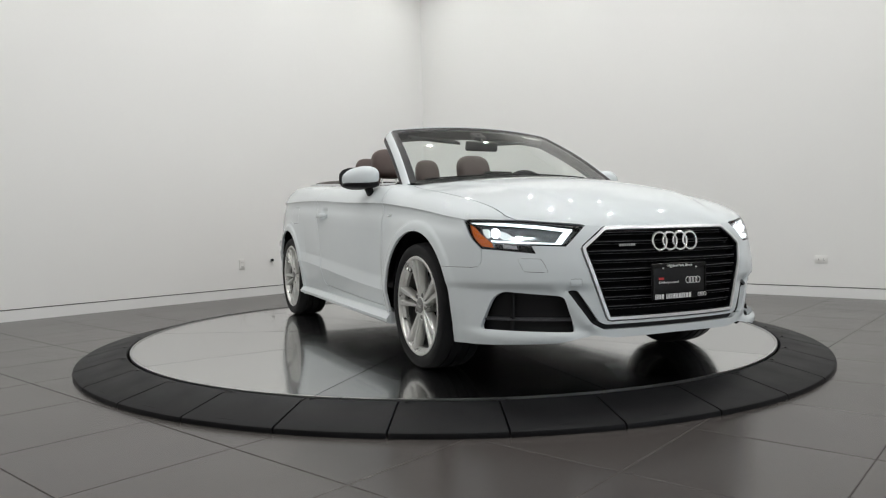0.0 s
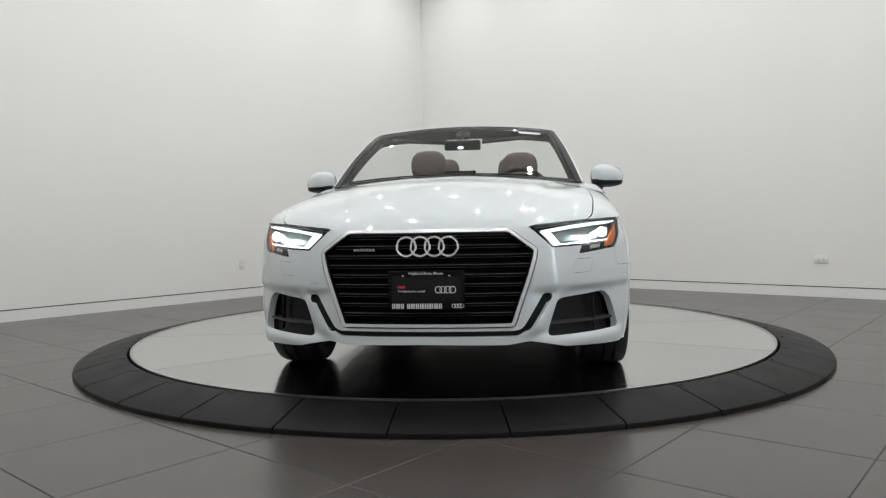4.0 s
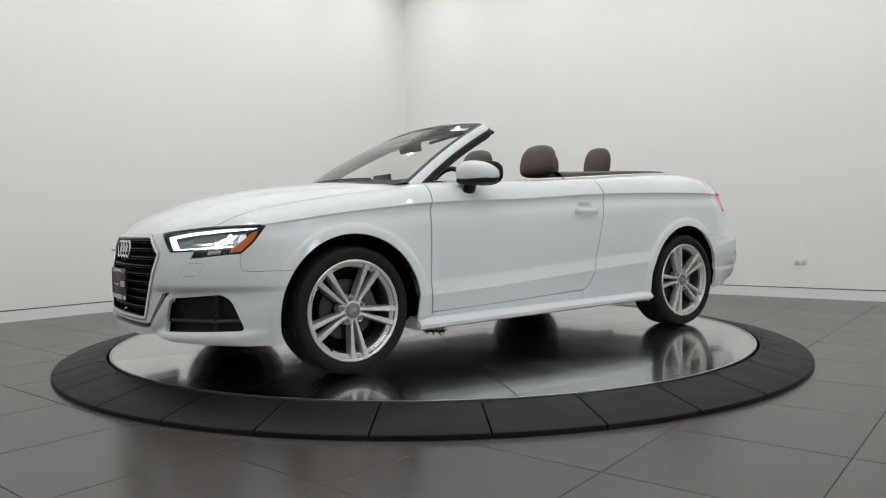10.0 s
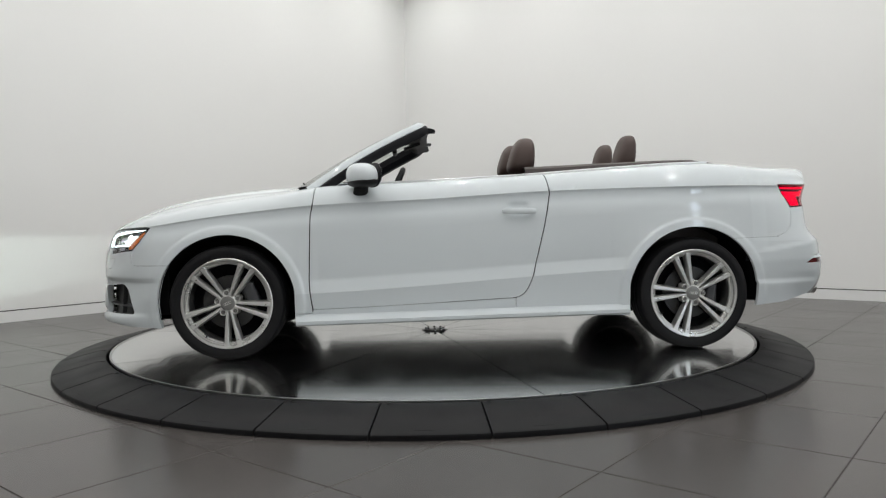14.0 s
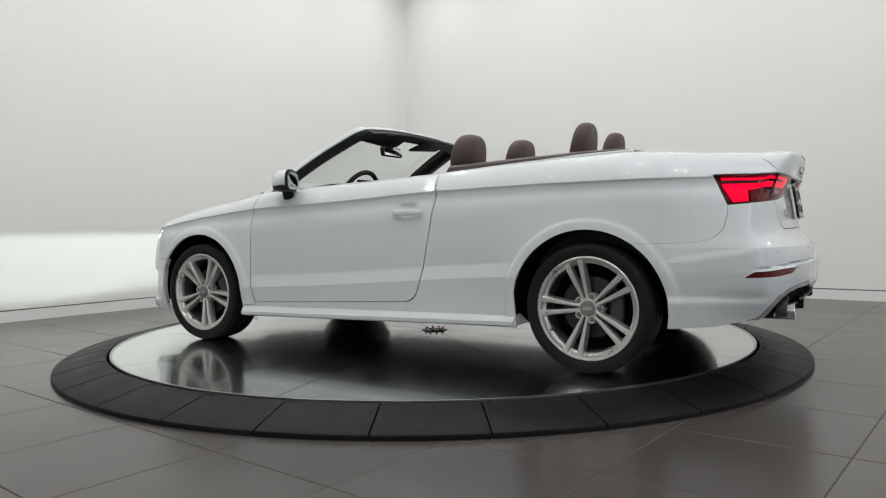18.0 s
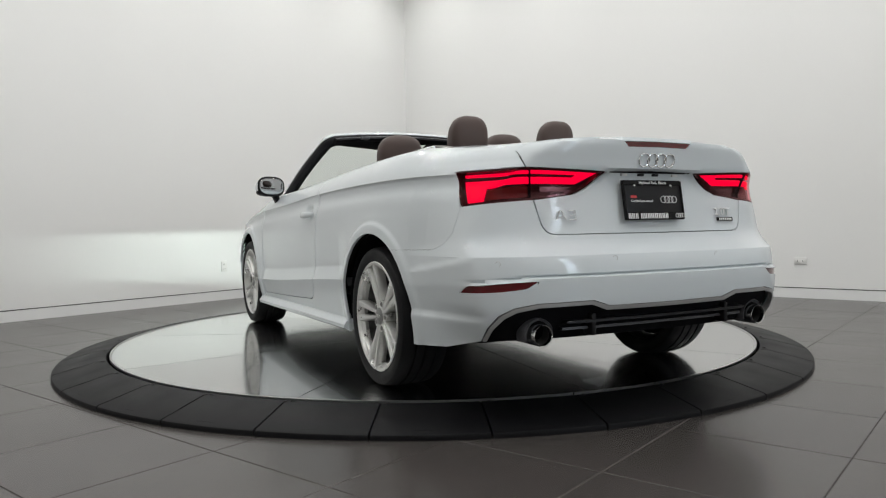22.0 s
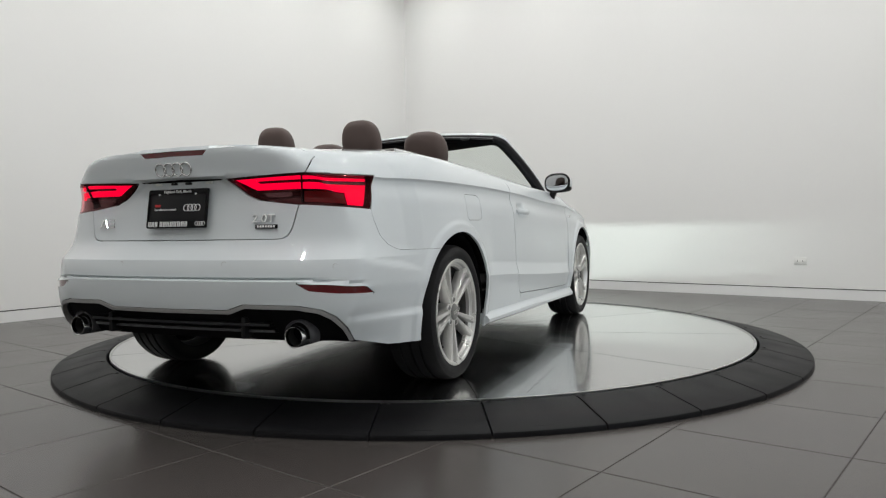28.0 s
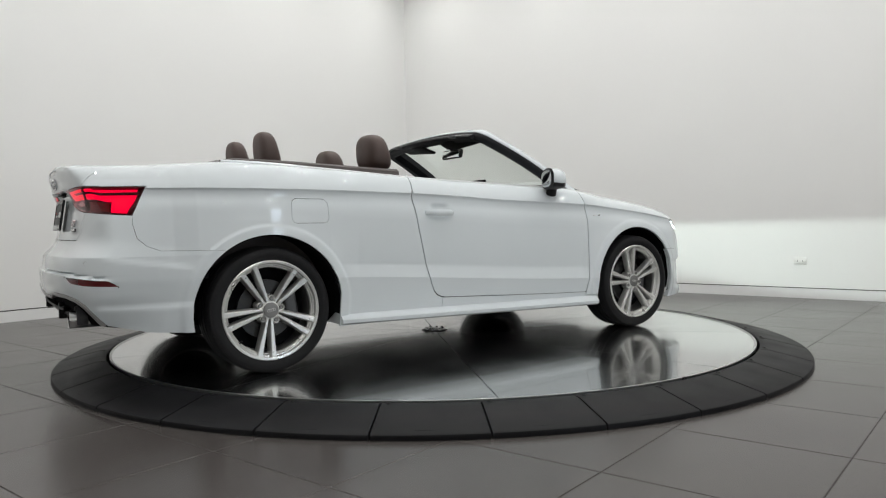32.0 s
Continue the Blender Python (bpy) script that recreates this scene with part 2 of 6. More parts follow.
def build_room():
    def wall(name, along, thick, low, high, u0, u1, v0, v1, material=M_WALL, label="plain matt white painted showroom wall"):
        bm = bmesh.new()
        bmesh.ops.create_cube(bm, size=1.0)
        bmesh.ops.scale(bm, vec=(u1 - u0, v1 - v0, high - low), verts=bm.verts)
        bmesh.ops.translate(bm, vec=((u0 + u1) / 2, (v0 + v1) / 2, (low + high) / 2), verts=bm.verts)
        bmesh.ops.transform(bm, matrix=ROOM_MATRIX, verts=bm.verts)
        bmesh.ops.recalc_face_normals(bm, faces=bm.faces)
        ob = part(name, bm, material, smooth=False)
        return tagged(ob, label, "wall", kind="structure")

    top = FLOOR_Z + 0.098
    gap = 0.010
    t = 0.2
    # each wall stands on a recessed dark joint over its baseboard
    wall("wall_north", 0, t, top + gap, CEILING_Z, WALL_U, WALL_U + t, WALL_V - t, FAR_V + t)
    wall("wall_west", 0, t, top + gap, CEILING_Z, FAR_U - t, WALL_U, WALL_V - t, WALL_V)
    wall("wall_south", 0, t, FLOOR_Z, CEILING_Z, FAR_U - t, FAR_U, WALL_V, FAR_V)
    # the wall behind the camera has one tall daylit glass door with a transom
    d0, d1, head = -1.80, -1.36, 2.95
    wall("wall_east_a", 0, t, FLOOR_Z, CEILING_Z, FAR_U - t, d0, FAR_V, FAR_V + t)
    wall("wall_east_b", 0, t, FLOOR_Z, CEILING_Z, d1, WALL_U, FAR_V, FAR_V + t)
    wall("wall_east_c", 0, t, head, CEILING_Z, d0, d1, FAR_V, FAR_V + t)
    win = new("window_1")
    tagged(win, "tall glass door with a transom, slats and daylight behind", "window", kind="structure")

    def bar(name, u0, u1, z0, z1, deep=0.05):
        bm = box_bm((u1 - u0, deep, z1 - z0), ((u0 + u1) / 2, FAR_V + 0.1, (z0 + z1) / 2), 0.003, 1)
        bmesh.ops.transform(bm, matrix=ROOM_MATRIX, verts=bm.verts)
        bmesh.ops.recalc_face_normals(bm, faces=bm.faces)
        part(name, bm, M_PLASTIC_WHITE, win)
    for u0, u1 in ((d0, d0 + 0.05), (d1 - 0.05, d1)):
        bar("window_frame", u0, u1, FLOOR_Z, head, 0.10)
    for z0, z1 in ((FLOOR_Z, 0.10), (2.28, 2.42), (head - 0.05, head)):
        bar("window_frame", d0 + 0.05, d1 - 0.05, z0, z1, 0.10)
    for k in range(5):
        bar("slat", d0 + 0.05, d1 - 0.05, 0.20 + 0.17 * k, 0.27 + 0.17 * k)
    sky = bpy.data.lights.new("window_daylight", "AREA")
    sky.shape, sky.size, sky.size_y, sky.energy, sky.color = "RECTANGLE", d1 - d0, head - FLOOR_Z, WINDOW_POWER, (0.74, 0.86, 1.0)
    lamp = new("window_daylight", sky)
    mid = (head + FLOOR_Z) / 2
    lamp.matrix_basis = look(room((d0 + d1) / 2, FAR_V + 0.18, mid), room((d0 + d1) / 2, 0, mid))
    wall("trim_reveal_north", 0, t, top, top + gap, WALL_U + 0.02, WALL_U + t, WALL_V - t, FAR_V + t, M_REVEAL, "thin dark shadow joint above the baseboard")
    wall("trim_reveal_west", 0, t, top, top + gap, FAR_U - t, WALL_U + 0.02, WALL_V - t, WALL_V - 0.02, M_REVEAL, "thin dark shadow joint above the baseboard")
    wall("baseboard_north", 0, t, FLOOR_Z, top, WALL_U + 0.002, WALL_U + t, WALL_V - t, FAR_V + t, M_BASE, "flush white painted baseboard under the wall")
    wall("baseboard_west", 0, t, FLOOR_Z, top, FAR_U - t, WALL_U + 0.002, WALL_V - t, WALL_V - 0.002, M_BASE, "flush white painted baseboard under the wall")
    c = wall("ceiling", 0, t, CEILING_Z, CEILING_Z + 0.2, FAR_U - t, WALL_U + t, WALL_V - t, FAR_V + t, M_CEIL, "flat white showroom ceiling")
    f = wall("floor", 0, t, FLOOR_Z - 0.25, FLOOR_Z - 0.0025, FAR_U - t, WALL_U + t, WALL_V - t, FAR_V + t, M_GROUT, "floor of large grey porcelain tiles with thin joints")
    tagged(c, "", "ceiling")
    tagged(f, "", "floor")
    return f


def build_tiles(floor):
    pitch, joint = 0.607, 0.004
    side = pitch - joint
    bm = box_bm((side, side, 0.010), (0, 0, -0.005), bevel=0.0015, segments=1)
    bmesh.ops.rotate(bm, matrix=Matrix.Rotation(radians(ROOM_TURN), 3, "Z"), verts=bm.verts)
    first = part("tile", bm, M_TILE, floor, smooth=False)
    data = first.data
    bpy.data.objects.remove(first)
    rest = bmesh.new()
    i0, i1 = math.floor((FAR_U + 2.362) / pitch), math.ceil((WALL_U + 2.362) / pitch)
    j0, j1 = math.floor((WALL_V - 0.914) / pitch), math.ceil((FAR_V - 0.914) / pitch)
    for i in range(i0, i1):
        for j in range(j0, j1):
            u, v = -2.362 + (i + 0.5) * pitch, 0.914 + (j + 0.5) * pitch
            c = room(u, v, FLOOR_Z)
            if math.hypot(c.x, c.y) < 1.6 or u > WALL_U or v < WALL_V:
                continue
            if c.y > -4.6 and u + side / 2 < WALL_U and v - side / 2 > WALL_V:
                ob = new("tile", data)
                ob.parent = floor
                ob.location = c
            else:
                # rows cut at the walls and the rows behind the camera
                u0, u1 = max(FAR_U, u - side / 2), min(WALL_U, u + side / 2)
                v0, v1 = max(WALL_V, v - side / 2), min(FAR_V, v + side / 2)
                if u1 - u0 < 0.01 or v1 - v0 < 0.01:
                    continue
                vs = [rest.verts.new(room(a, b, z)) for z in (FLOOR_Z, FLOOR_Z - 0.01) for a, b in ((u0, v0), (u0, v1), (u1, v1), (u1, v0))]
                rest.faces.new(vs[:4])
                for k in range(4):
                    rest.faces.new((vs[k], vs[k + 4], vs[(k + 1) % 4 + 4], vs[(k + 1) % 4]))
    bmesh.ops.recalc_face_normals(rest, faces=rest.faces)
    ob = part("tiles_cut", rest, M_TILE, floor, smooth=False)
    tagged(ob, kind="stuff")


RING_OUT, RING_IN, PLATE_R = 2.337, 2.058, 2.042


def build_ring():
    n = 32
    step = 360 / n
    start = -96.1
    prof = [(RING_IN, FLOOR_Z), (RING_IN, -0.004), (RING_IN + 0.004, 0.0), (RING_IN + 0.05, -0.001), (RING_OUT - 0.012, FLOOR_Z + 0.026),
            (RING_OUT - 0.003, FLOOR_Z + 0.021), (RING_OUT, FLOOR_Z + 0.014), (RING_OUT, FLOOR_Z)]
    gap = 0.10
    v, f = lathe(prof, steps=8, a0=gap, a1=step - gap, close_profile=True)
    m = len(prof)
    f = [tuple(reversed(q)) for q in f]
    f.append(tuple(range(m)))
    f.append(tuple(reversed(range(8 * m, 9 * m))))
    first = mesh_ob("ramp_segment", v, f, M_RUBBER, sharp=30)
    tagged(first, "black rubber ramp segment around the steel turntable", "ramp segment", "ramp segments round the turntable")
    sv, sf = lathe([(0.0, -0.0015), (0.006, -0.0015), (0.007, 0.0008), (0.0105, 0.0012), (0.0115, -0.002)], steps=14)
    r, a = 2.086, radians(0.9)
    z = -0.001 - (r - RING_IN - 0.05) / (RING_OUT - 0.012 - RING_IN - 0.05) * 0.048
    sv = [(x + r * math.cos(a), y + r * math.sin(a), q + max(-0.001, z) + 0.0012) for x, y, q in sv]
    mesh_ob("screw", sv, sf, M_SCREW, first, "recessed dark screw head")
    rows = []
    for k in range(9):
        a = radians(4.2 + 1.9 * k / 8)
        row = []
        for r, up in ((2.302, -0.001), (2.303, 0.0008), (2.305, 0.0008), (2.306, -0.001)):
            zz = -0.001 - (r - RING_IN - 0.05) / (RING_OUT - 0.012 - RING_IN - 0.05) * 0.048
            row.append((r * math.cos(a), r * math.sin(a), zz + up))
        rows.append(row)
    mesh_ob("embossed_line", *strip(rows), M_RUBBER, first)
    for i in range(1, n):
        copy_thing(first, pose(0, 0, 0, 0, 0, start + i * step))
    first.matrix_basis = pose(0, 0, 0, 0, 0, start)


def build_plate():
    """The steel disc that carries the car: ten wedges on a black drum, with a cap at the centre."""
    base = new("turntable_plate")
    tagged(base, "round brushed stainless steel turntable plate in ten wedges", "turntable")
    v, f = lathe([(0.0, -0.06), (PLATE_R - 0.01, -0.06), (PLATE_R - 0.01, -0.006), (0.0, -0.006)], steps=96)
    mesh_ob("drum", v, f, M_GAP, base, "black steel drum")
    wedge_v, wedge_f = [], []
    gap = 0.0022
    steps, rings = 18, [0.09, 0.6, 1.2, 1.7, PLATE_R - 0.004, PLATE_R]
    for r in rings:
        half = radians(18) - math.asin(gap / r)
        for k in range(steps + 1):
            a = -half + 2 * half * k / steps
            wedge_v.append((r * math.cos(a), r * math.sin(a), 0.0 if r < PLATE_R else -0.004))
    n = steps + 1
    for i in range(len(rings) - 1):
        for k in range(steps):
            wedge_f.append((i * n + k, (i + 1) * n + k, (i + 1) * n + k + 1, i * n + k + 1))
    first = mesh_ob("wedge", wedge_v, wedge_f, M_STEEL, base, sharp=20)
    first.rotation_euler = (0, 0, radians(29 + 18))
    for i in range(1, 10):
        w = new("wedge", first.data)
        w.parent = base
        w.rotation_euler = (0, 0, radians(29 + 18 + 36 * i))
    v, f = lathe([(0.0, 0.006), (0.075, 0.006), (0.082, 0.003), (0.086, -0.004)], steps=40)
    cap = mesh_ob("centre_cap", v, f, M_STEEL_EDGE, base, "round steel centre cap with bolts")
    for i in range(8):
        a = radians(45 * i)
        bv, bf = lathe([(0.0, 0.020), (0.006, 0.020), (0.0085, 0.017), (0.009, 0.005)], steps=10)
        mesh_ob("bolt", [(x + 0.06 * math.cos(a), y + 0.06 * math.sin(a), z) for x, y, z in bv], bf, M_CHROME, cap, "bright bolt head")
    v, f = lathe([(PLATE_R + 0.001, -0.01), (PLATE_R + 0.001, 0.0035), (PLATE_R - 0.003, 0.0045), (PLATE_R - 0.010, 0.0035), (PLATE_R - 0.011, 0.0005)], steps=160)
    mesh_ob("rim_band", v, [tuple(reversed(q)) for q in f], M_STEEL_EDGE, base, "thin bright steel edge band")
    return base


def build_downlights():
    v, f = lathe([(0.066, 0.0), (0.065, -0.007), (0.048, -0.009), (0.041, -0.002)], steps=28)
    ring = mesh_ob("downlight", v, f, M_PLASTIC_WHITE)
    tagged(ring, "round white recessed downlight set in the ceiling, lit", "downlight", "ceiling downlights")
    v, f = lathe([(0.0, -0.003), (0.042, -0.003)], steps=28)
    mesh_ob("lens", v, f, M_LENS, ring, "glowing round lens")
    spots = []
    for i in range(6):
        for j in range(6):
            spots.append((WALL_U - 0.84 - 1.56 * i, WALL_V + 0.84 + 1.61 * j))
    for k, (u, v_) in enumerate(spots):
        m = Matrix.Translation(room(u, v_, CEILING_Z))
        if k == 0:
            ring.matrix_basis = m
        else:
            copy_thing(ring, m)


FLOOR = build_room()
build_ring()
PLATE = build_plate()
build_downlights()

# ---- the car: x forward, y to its left, z up from the plate; the origin lies midway between the axles ----
AXLE_F, AXLE_R, HUB_Z = 1.2975, -1.2975, 0.313
ARCH_R = 0.376
WHEEL_Y = 0.885


def z_shoulder(x):
    return slope_fit(x, [-2.2, -1.7, -1.15, -0.45, 0.2, 0.82, 1.12, 1.4, 1.63, 2.1], [0.915, 0.918, 0.915, 0.900, 0.866, 0.842, 0.815, 0.784, 0.752, 0.69])


def z_low(x):
    return slope_fit(x, [-2.2, -0.9, 0.8, 2.2], [0.50, 0.458, 0.362, 0.33])


def z_top(x):
    """Height of the car's upper skin on the centre line: deck, cabin rim, bonnet, nose."""
    return slope_fit(x, [-2.3, -2.14, -2.0, -1.8, -1.6, -1.47, -1.3, -0.9, -0.46, 0.18, 0.75, 0.92, 1.13, 1.48, 1.72, 1.96, 2.06, 2.15, 2.25],
                     [1.034, 1.066, 1.067, 1.075, 1.090, 1.097, 1.090, 1.060, 1.028, 0.999, 0.985, 0.985, 0.977, 0.940, 0.894, 0.812, 0.767, 0.712, 0.60])


def top_drop(x):
    return slope_fit(x, [-2.3, -1.8, -1.2, -0.5, 0.7, 1.1, 1.6, 2.2], [0.080, 0.076, 0.05, 0.03, 0.04, 0.12, 0.14, 0.10])


def plan_taper(x):
    return slope_fit(x, [-2.3, -1.95, -1.65, -1.2, 0.0, 1.2, 1.6, 1.9, 2.3], [-0.14, -0.072, -0.030, -0.004, 0.0, -0.002, -0.010, -0.03, -0.08])


def half_width(x, z):
    zl, zs = z_low(x), z_shoulder(x)
    zu = z_top(x) + 0.10
    lo = np.clip((z - 0.15) / (zl - 0.15), 0, 1)
    mid = np.clip((z - zl) / (zs - zl), 0, 1)
    up = np.clip((z - zs) / (zu - zs), 0, 3)
    w = 0.850 + 0.043 * lo ** 1.15
    ledge = np.clip((x + 0.98) / 0.16, 0, 1) * np.clip((0.90 - x) / 0.10, 0, 1)
    w = w - 0.010 * mid ** 2 + 0.004 * np.sin(math.pi * mid) - 0.012 * np.exp(-((mid - 0.92) / 0.09) ** 2) * (mid < 1)
    dip = np.minimum(mid / 0.15, 1.0) * (1 - np.clip((mid - 0.15) / 0.55, 0, 1) ** 0.8)
    w = w - 0.014 * ledge * dip
    w = w - 0.095 * up - 0.15 * up ** 2
    for ax in (AXLE_F, AXLE_R):
        r = np.hypot(x - ax, z - HUB_Z)
        k = np.clip((0.430 - r) / 0.016, 0, 1)
        w = w + (0.008 * k * k * (3 - 2 * k) + 0.010 * np.exp(-((r - 0.36) / 0.10) ** 2)) * np.clip((0.84 - z) / 0.08, 0, 1)
    w = w - 0.016 * np.exp(-((x + 0.305) / 0.058) ** 4 - ((z - 0.806) / 0.030) ** 4)
    w = w + 0.011 * np.clip((0.372 - z) / 0.007, 0, 1) * np.clip((-1.60 - x) / 0.03, 0, 1)
    w = w - 0.045 * np.clip((0.42 - z) / 0.14, 0, 1) * np.clip((-1.80 - x) / 0.22, 0, 1)
    # the bumper's upper crease runs forward to the wheel arch
    ledge_z = 0.537 + 0.143 * np.clip(-1.66 - x, 0, 0.45)
    w = w - (0.007 * np.clip((z - ledge_z) / 0.010, 0, 1) + 0.09 * np.clip(z - ledge_z, 0, 0.09)) * np.clip((-1.64 - x) / 0.10, 0, 1)
    tuck = np.clip(-1.40 - x, 0, 1)
    return w + plan_taper(x) - 0.26 * tuck ** 2 * np.clip((z - 0.60) / 0.30, 0, 1.2)


def smooth_max(a, b, k):
    return 0.5 * (a + b + np.sqrt((a - b) ** 2 + k * k))


def nose_x(y, z):
    """The nose in plan and profile, with the ledge over the intakes and the splitter below them."""
    base = 2.167 - 0.185 * y ** 2 - 0.495 * y ** 4 + slope_fit(z, [0.1, 0.19, 0.22, 0.3, 0.5, 0.6, 0.7, 0.76, 0.85], [-0.09, -0.02, 0.0, 0.0, 0.0, -0.012, -0.035, -0.07, -0.15])
    wide = np.clip((y - 0.40) / 0.12, 0, 1)
    line = 0.445 + 0.02 * np.clip(y - 0.5, 0, 1)
    under = np.clip((line - z) / 0.012, 0, 1) * np.clip((z - 0.20) / 0.22, 0, 1)
    over = np.clip((z - line) / 0.012, 0, 1) * np.clip((0.60 - z) / 0.155, 0, 1)
    lip = np.clip((0.262 - z) / 0.022, 0, 1) * np.clip((y - 0.42) / 0.10, 0, 1)
    flap_y = y - 0.515 + (0.428 - z) * 0.68
    flap = np.clip(flap_y / 0.008, 0, 1) * np.clip((0.075 - flap_y) / 0.03, 0, 1) * np.clip((0.452 - z) / 0.02, 0, 1) * np.clip((z - 0.25) / 0.03, 0, 1)
    return base - 0.020 * wide * under + 0.006 * wide * over + 0.022 * lip + 0.016 * flap


def tail_x(y, z):
    w = np.abs(y)
    # a sharp lip over the plate; by the lamps it leans out slowly
    lean = np.clip((w - 0.20) / 0.14, 0, 1)
    lip = np.clip((z - 0.918 + 0.088 * lean) / (0.010 + 0.090 * lean), 0, 1) * np.clip((0.76 - w) / 0.12, 0, 1)
    crease = z + 0.022 * np.clip((w - 0.60) / 0.2, 0, 1) * np.clip((0.60 - z) / 0.05, 0, 1)
    return 2.225 - 0.08 * y ** 2 - 0.42 * w ** 6 + 0.042 * lip + slope_fit(
        crease, [0.15, 0.27, 0.36, 0.43, 0.520, 0.527, 0.535, 0.60, 0.612, 0.66, 0.69, 0.78, 0.88, 0.92, 0.96, 1.0, 1.045, 1.065, 1.12],
        [-0.16, -0.075, -0.025, -0.004, 0.002, -0.026, -0.014, -0.026, -0.038, -0.080, -0.092, -0.106, -0.120, -0.119, -0.113, -0.104, -0.094, -0.092, -0.12])


def body_field(x, y, z):
    """Below nought inside the body; the painted skin is where it is nought."""
    y = np.abs(y)
    side = y - half_width(x, z)
    ridge = 0.36 + 0.24 * np.clip((2.0 - x) / 1.05, 0, 1)
    dome = 0.009 / (1 + np.exp(np.clip((y - ridge) / 0.010, -30, 30))) * np.clip((x - 0.95) / 0.1, 0, 1) * np.clip((2.10 - x) / 0.15, 0, 1)
    top = z - (z_top(x) - top_drop(x) * y ** 2 + dome - 0.004)
    k = slope_fit(x, [-2.3, -1.5, -0.6, 0.8, 1.2, 2.2], [0.05, 0.05, 0.03, 0.03, 0.06, 0.07])
    f = smooth_max(side, top, k)
    f = smooth_max(f, x - nose_x(y, z), 0.055)
    return smooth_max(f, -x - tail_x(y, z), 0.024)


def meet(ox, oy, oz, dx, dy, dz, near, far):
    """Where rays from inside leave the body."""
    lo, hi = np.full(np.shape(ox), near, float), np.full(np.shape(ox), far, float)
    for _ in range(24):
        m = 0.5 * (lo + hi)
        inside = body_field(ox + dx * m, oy + dy * m, oz + dz * m) < 0
        lo, hi = np.where(inside, m, lo), np.where(inside, hi, m)
    m = 0.5 * (lo + hi)
    return np.stack([ox + dx * m, oy + dy * m, oz + dz * m], -1)


def side_z(x, v):
    """Height of the row v on the flank: 0 at the bottom, 1 on the lower crease, 2 on the shoulder; above 2 it is an angle."""
    zl, zs = z_low(x), z_shoulder(x)
    return np.where(v < 1, 0.15 + (zl - 0.15) * v, zl + (zs - zl) * (np.minimum(v, 2) - 1))


def side_v(x, z):
    zl, zs = z_low(x), z_shoulder(x)
    return np.where(z < zl, (z - 0.15) / (zl - 0.15), 1 + (z - zl) / (zs - zl))


def side_map(x, v):
    z = side_z(x, v)
    a = np.radians(np.clip(v - 2, 0, 1) * 90)
    o = np.full_like(x, 0.45)
    return meet(x, o, z, 0 * x, np.cos(a), np.sin(a), 0.0, 0.7)


def side_v_of_y(x, y):
    """The row above the shoulder whose point lies at the half width y, for single numbers."""
    lo, hi = 2.0, 3.0
    for _ in range(22):
        m = 0.5 * (lo + hi)
        if side_map(np.array([x]), np.array([m]))[0, 1] > y:
            lo = m
        else:
            hi = m
    return 0.5 * (lo + hi)


def top_map(x, y):
    return meet(x, y, np.where(x < 0, 0.99, 0.45), 0 * x, 0 * x, np.ones_like(x), -0.3, 1.0)


def front_map(a, z):
    r = np.radians(a)
    return meet(np.full_like(a, 1.2), 0 * a, z, np.cos(r), np.sin(r), 0 * a, 0.1, 1.6)


def rear_map(a, z):
    r = np.radians(a)
    return meet(np.full_like(a, -1.2), 0 * a, z, -np.cos(r), np.sin(r), 0 * a, 0.1, 1.6)


def fa(y):
    """Bearing on the nose of the half width y."""
    return math.degrees(math.atan2(y, 2.167 - 0.185 * y ** 2 - 0.495 * y ** 4 - 1.2))


def ra(y):
    return math.degrees(math.atan2(y, 2.19 - 0.08 * y ** 2 - 0.55 * abs(y) ** 6 - 1.2))


def front_xz(x, y, z):
    return (math.degrees(math.atan2(y, x - 1.2)), z)


def rear_xz(x, y, z):
    return (math.degrees(math.atan2(y, -1.2 - x)), z)


def inside_poly(u, v, poly):
    p = np.asarray(poly, float)
    q = np.roll(p, -1, 0)
    res = np.zeros(np.shape(u), bool)
    for (x0, y0), (x1, y1) in zip(p, q):
        if y0 != y1:
            res ^= ((y0 > v) != (y1 > v)) & (u < (x1 - x0) * (v - y0) / (y1 - y0) + x0)
    return res


def snap_to(P, polys, scale):
    """Nearest points on the polygons' edges, and how far they are, in metres."""
    S = np.asarray(scale)
    best, dist = P.copy(), np.full(len(P), 1e9)
    for poly in polys:
        a = np.asarray(poly, float)
        b = np.roll(a, -1, 0)
        for p0, p1 in zip(a, b):
            d = (p1 - p0) * S
            l2 = d @ d
            if l2 < 1e-14:
                continue
            t = np.clip((((P - p0) * S) @ d) / l2, 0, 1)
            c = p0 + t[:, None] * (p1 - p0)
            e = np.hypot(*(((P - c) * S).T))
            m = e < dist
            best[m], dist[m] = c[m], e[m]
    return best, dist


